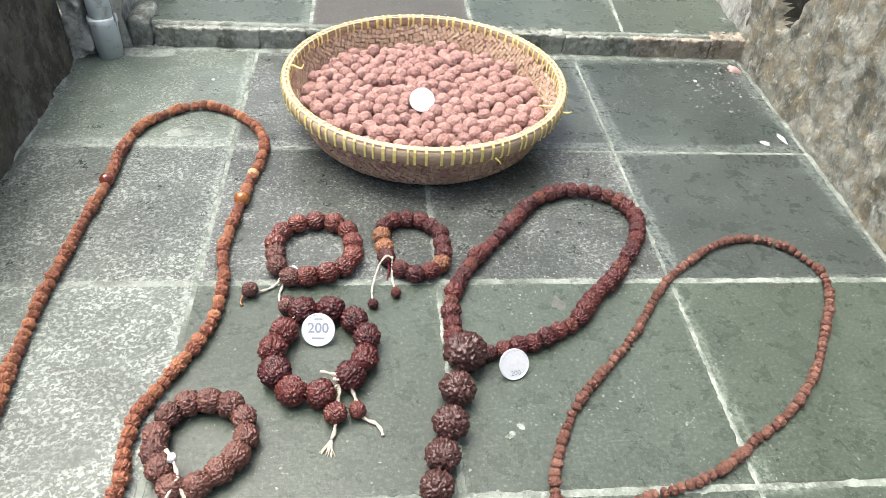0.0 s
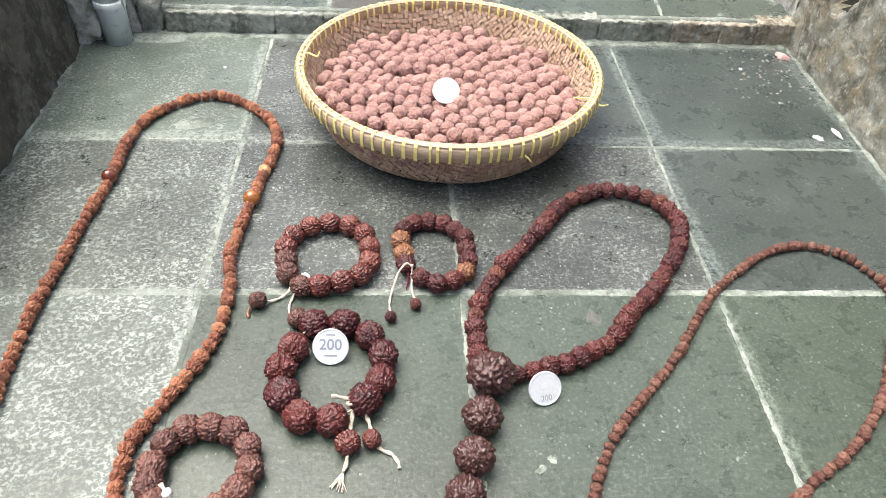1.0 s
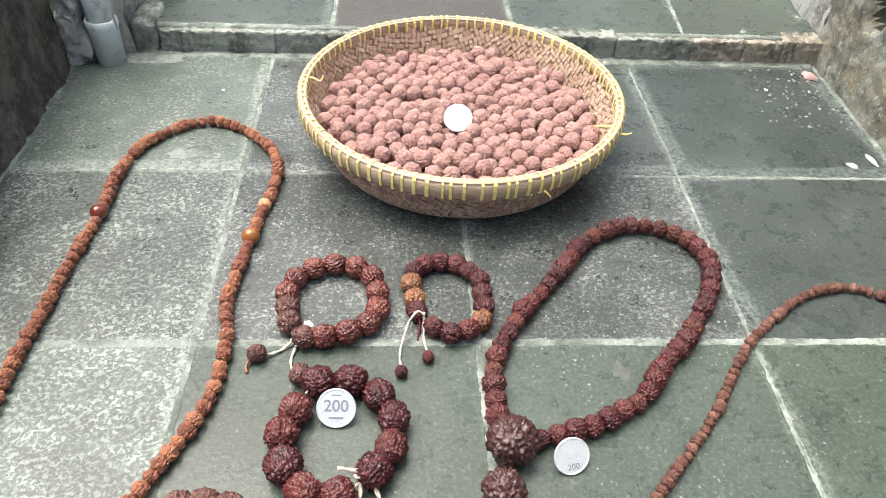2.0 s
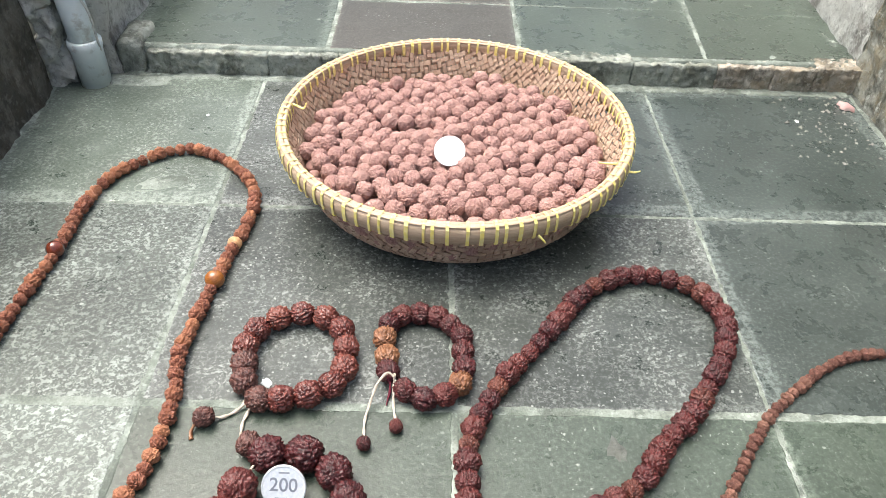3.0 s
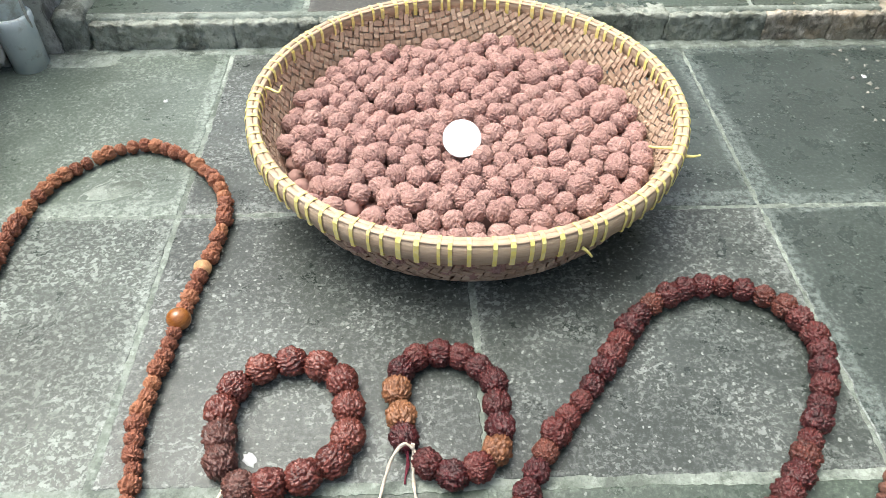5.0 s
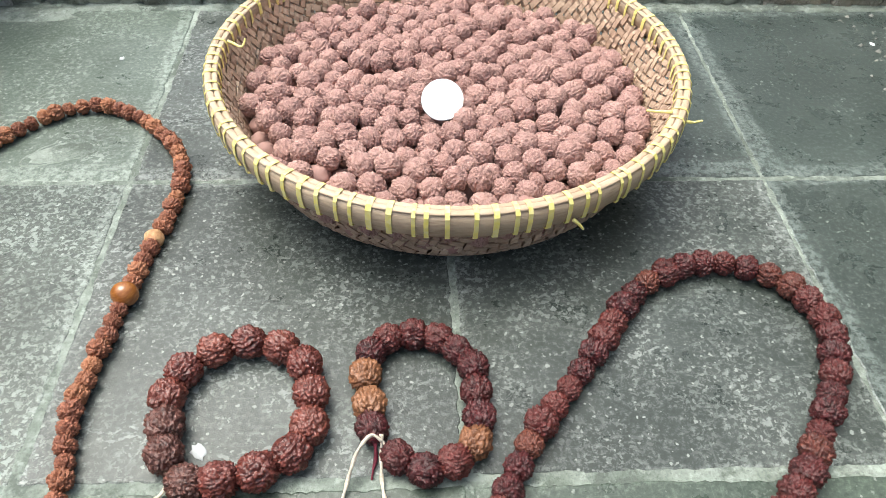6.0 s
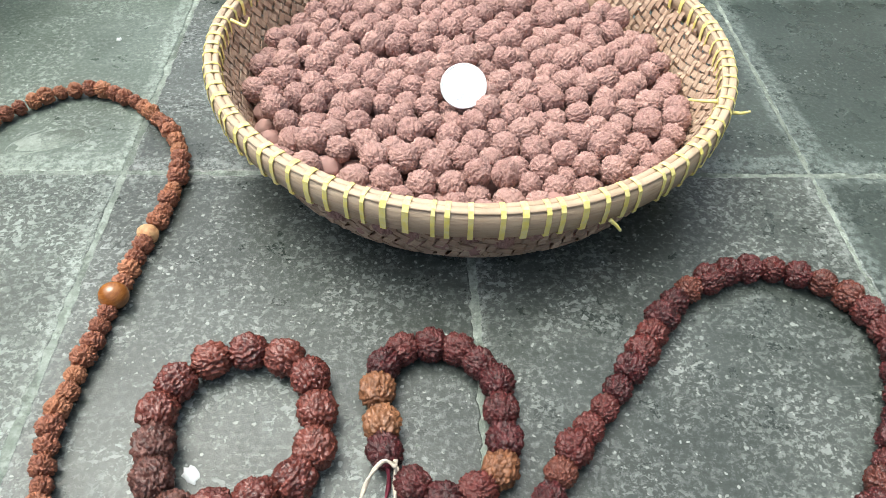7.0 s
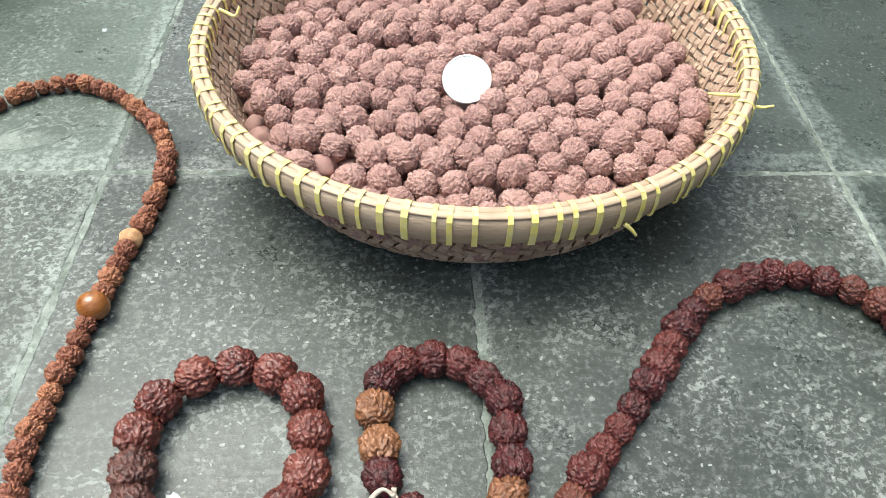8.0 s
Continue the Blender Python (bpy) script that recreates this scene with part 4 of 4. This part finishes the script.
# ---- coins ----
def coin(diameter, m, label, face):
    """A struck aluminium coin with a raised edge and worn relief. face: 'figures' or 'relief'."""
    thing = new("coin")
    thing.matrix_world = m
    tagged(thing, label, "coin", "coins for scale")
    r = diameter / 2
    h = 0.0009
    prof = [(0.0001, -h), (r - 0.0003, -h), (r, -h * 0.6), (r, h * 0.6), (r - 0.0003, h), (r - 0.0009, h), (r - 0.0013, h * 0.62), (0.0001, h * 0.62)]
    disc = lathe("disc", prof, ALUMINIUM, thing, 72)
    disc.data.polygons.foreach_set("use_smooth", [False] * (72 * len(prof)))
    if face == "figures":
        cu = bpy.data.curves.new("figures", "FONT")
        cu.body, cu.size, cu.align_x, cu.align_y, cu.extrude, cu.offset = "200", 0.0105, "CENTER", "CENTER", 0.00015, 0.0001
        cu.materials.append(ALU_DARK)
        tx = new("numerals", cu)
        tx.parent = disc
        tx.location = (0, 0.0012, h * 0.62 + 0.0001)
        bars = [(-0.0045, -0.0062, 0.009, 0.0011), (-0.003, 0.0082, 0.006, 0.0009)]
    else:
        bars = []
        bm = bmesh.new()
        for k, (ex, ey, es) in enumerate(((0, 0.001, 0.0042), (0.003, 0.003, 0.0026), (-0.003, 0.0028, 0.0026), (0.0005, -0.0035, 0.0024), (0.001, 0.006, 0.0018))):
            bmesh.ops.create_uvsphere(bm, u_segments=14, v_segments=8, radius=es, matrix=Matrix.Translation((ex, ey, h * 0.6)) @ Matrix.Rotation(k, 4, "Z") @ Matrix.Diagonal((1, 0.6, 0.04, 1)))
        part("relief", bm, ALUMINIUM, disc, "", True)
        cu = bpy.data.curves.new("figures", "FONT")
        cu.body, cu.size, cu.align_x, cu.align_y, cu.extrude = "200", 0.0052, "CENTER", "CENTER", 0.00012
        cu.materials.append(ALU_DARK)
        tx = new("numerals", cu)
        tx.parent = disc
        tx.location = (0, -0.0066, h * 0.62 + 0.00008)
    for bx, by, bw, bh in bars:
        bm = bmesh.new()
        bmesh.ops.create_cube(bm, size=1.0, matrix=Matrix.Translation((bx + bw / 2, by, h * 0.66)) @ Matrix.Diagonal((bw, bh, 0.0002, 1)))
        part("lettering", bm, ALU_DARK, disc)
    return thing


coin(0.025, pose(-0.0968, -0.0583, 0.0103, 50, 0, -4), "silver-grey aluminium coin leaning on the wine-red bracelet", "figures")
coin(0.023, pose(0.0455, -0.0985, 0.0093, 50, 0, 12), "bright aluminium coin leaning on the maroon necklace", "relief")
coin(0.0255, COIN_C, "bright white aluminium coin lying on the heaped seeds", "relief")


# ---- scraps on the floor ----
def flake(name, label, category, p, size, material, seed, thick=0.0008, rough=0.35):
    """A torn flat scrap with a ragged outline and some body."""
    r2 = random.Random(seed)
    n = 14
    ring = [(size[0] * (1 + r2.uniform(-rough, rough)) * math.cos(2 * math.pi * i / n), size[1] * (1 + r2.uniform(-rough, rough)) * math.sin(2 * math.pi * i / n)) for i in range(n)]
    verts = [(a, b, 0) for a, b in ring] + [(a * 0.85, b * 0.85, thick * r2.uniform(0.6, 1.4)) for a, b in ring] + [(0, 0, thick * 1.5)]
    faces = [(i, (i + 1) % n, n + (i + 1) % n, n + i) for i in range(n)] + [(n + i, n + (i + 1) % n, 2 * n) for i in range(n)]
    ob = mesh_ob(name, verts, faces, material, None, True)
    ob.location = (p[0], p[1], p[2] if len(p) > 2 else 0.0002)
    ob.rotation_euler = (0, 0, r2.uniform(0, 6))
    return tagged(ob, label, category)


flake("paper_scrap", "small torn white scrap on the tile inside the bracelet", "scrap", (-0.1200, 0.0215), (0.0030, 0.0046), PAPER, 3, 0.0006, 0.28)
flake("paint_flake", "white paint flake on the tile near the weathered wall", "flake", (0.388, 0.207), (0.0055, 0.0038), PAPER, 5)
flake("paint_flake", "thin white paint flake at the foot of the weathered wall", "flake", (0.412, 0.216), (0.010, 0.0028), PAPER, 6)
flake("paint_flake", "tiny white flake on the slate-grey tile", "flake", (0.361, 0.350), (0.0028, 0.0022), PAPER, 7)
flake("paint_flake", "tiny white flake on the green tile", "flake", (-0.227, 0.349), (0.0022, 0.0018), PAPER, 8)
flake("pink_scrap", "crumpled faded pink scrap in the corner by the step", "scrap", (0.424, 0.376, 0.001), (0.009, 0.005), PINK, 9, 0.004, 0.5)
lime_mark = new("lime_mark")
tagged(lime_mark, "pale dried lime outline on the green tile", "stain", kind="structure")
for cx, cy, ra, rb, tilt in ((-0.240, 0.239, 0.024, 0.0105, 0.35), (-0.213, 0.2475, 0.0075, 0.005, 0.5)):
    loop = []
    for i in range(17):
        a = 2 * math.pi * i / 16
        jr = 1 + 0.10 * math.sin(3 * a + cx * 90)
        u, v = ra * jr * math.cos(a), rb * jr * math.sin(a)
        loop.append((cx + u * math.cos(tilt) - v * math.sin(tilt), cy + u * math.sin(tilt) + v * math.cos(tilt), -0.0007))
    tube("outline", loop, 0.0010, MORTAR, lime_mark, 6, 0.0015, 0.9)
lime_bloom = flake("lime_bloom", "pale dried lime patch on the green tile", "stain", (-0.240, 0.239, -0.0001), (0.021, 0.0085), MORTAR, 41, 0.0003, 0.18)
lime_bloom.rotation_euler = (0, 0, 0.35)
lime_apron = flake("lime_apron", "pale mortar smeared round the foot of the drain pipe", "mortar", (-0.322, 0.418, -0.001), (0.058, 0.013), MORTAR, 43, 0.0022, 0.25)
lime_apron.rotation_euler = (0, 0, -0.04)
flake("dark_smudge", "dark mossy smudge on the green tile", "stain", (0.097, -0.030, 0.0), (0.008, 0.0055), DIRT, 15, 0.0003, 0.5)
flake("lime_spot", "pale lime spot on the green tile", "stain", (0.035, -0.152, 0.0), (0.004, 0.0026), MORTAR, 16, 0.0002, 0.6)
flake("lime_spot", "small pale lime spot on the green tile", "stain", (0.043, -0.146, 0.0), (0.0026, 0.0028), MORTAR, 17, 0.0003, 0.5)
# crumbs of mortar by the foot of the right-hand wall
r3 = random.Random(31)
verts, faces = [], []
for i in range(260):
    px = 0.33 + 0.10 * r3.random() ** 0.6
    py = 0.27 + 0.13 * r3.random()
    if px > right_face(py) - 0.006:
        continue
    s = 0.0004 + 0.0022 * r3.random() ** 4
    o = len(verts)
    for d in ((1, 0, 0), (0, 1, 0), (-1, 0, 0), (0, -1, 0), (0, 0, 0.8), (0, 0, -0.3)):
        verts.append((px + d[0] * s * r3.uniform(0.6, 1.3), py + d[1] * s * r3.uniform(0.6, 1.3), s * 0.25 + d[2] * s * r3.uniform(0.6, 1.2)))
    for a, b in ((0, 1), (1, 2), (2, 3), (3, 0)):
        faces += [(o + a, o + b, o + 4), (o + b, o + a, o + 5)]
tagged(mesh_ob("mortar_crumbs", verts, faces, GRIT), "scattered pale mortar crumbs beside the weathered wall", "crumbs", kind="stuff")

# ---- floor tiles ----
rng = random.Random(23)
for j in range(len(ROWS_Y) - 1):
    for i in range(4):
        c0, c1, r0, r1 = COLS[i], COLS[i + 1], ROWS_Y[j], ROWS_Y[j + 1]
        corners = [cross_point(c0, r0), cross_point(c1, r0), cross_point(c1, r1), cross_point(c0, r1)]
        if i == 0:
            m = TILE_LIMED if j == 8 else TILE_DULL if j == 7 else TILE_WORN
        elif j == 7 and i in (1, 2) or j == 8 and i == 1:
            m = TILE_SPECK
        elif j >= 7:
            m = TILE_SLATE
        else:
            m = TILE_GREEN
        tile(floor, corners, 0.0, m, rng, (ROW_HALF[j], COL_HALF[i + 1], ROW_HALF[j + 1], COL_HALF[i]))
UP_X = [-0.336, -0.118, 0.086, 0.285, 0.452]
UP_Y = [STEP_Y + 0.010, 0.556, 0.76, 0.965, 1.17, 1.375, 1.58, 1.79]
for j in range(len(UP_Y) - 1):
    for i in range(4):
        sx = 0.085 * (i >= 3)
        s1 = 0.085 * (i + 1 >= 3)
        dy0, dy1 = UP_Y[j] - 0.43, UP_Y[j + 1] - 0.43
        q = [(UP_X[i] + sx * dy0, UP_Y[j]), (UP_X[i + 1] + s1 * dy0, UP_Y[j]), (UP_X[i + 1] + s1 * dy1, UP_Y[j + 1]), (UP_X[i] + sx * dy1, UP_Y[j + 1])]
        corners = [Vector((a, b - 0.03 * a if 0 < j else b, 0)) for a, b in q]
        tile(floor_upper, corners, STEP_Z, TILE_BROWN if (i, j) in ((1, 0), (1, 1)) else TILE_GREEN, rng)
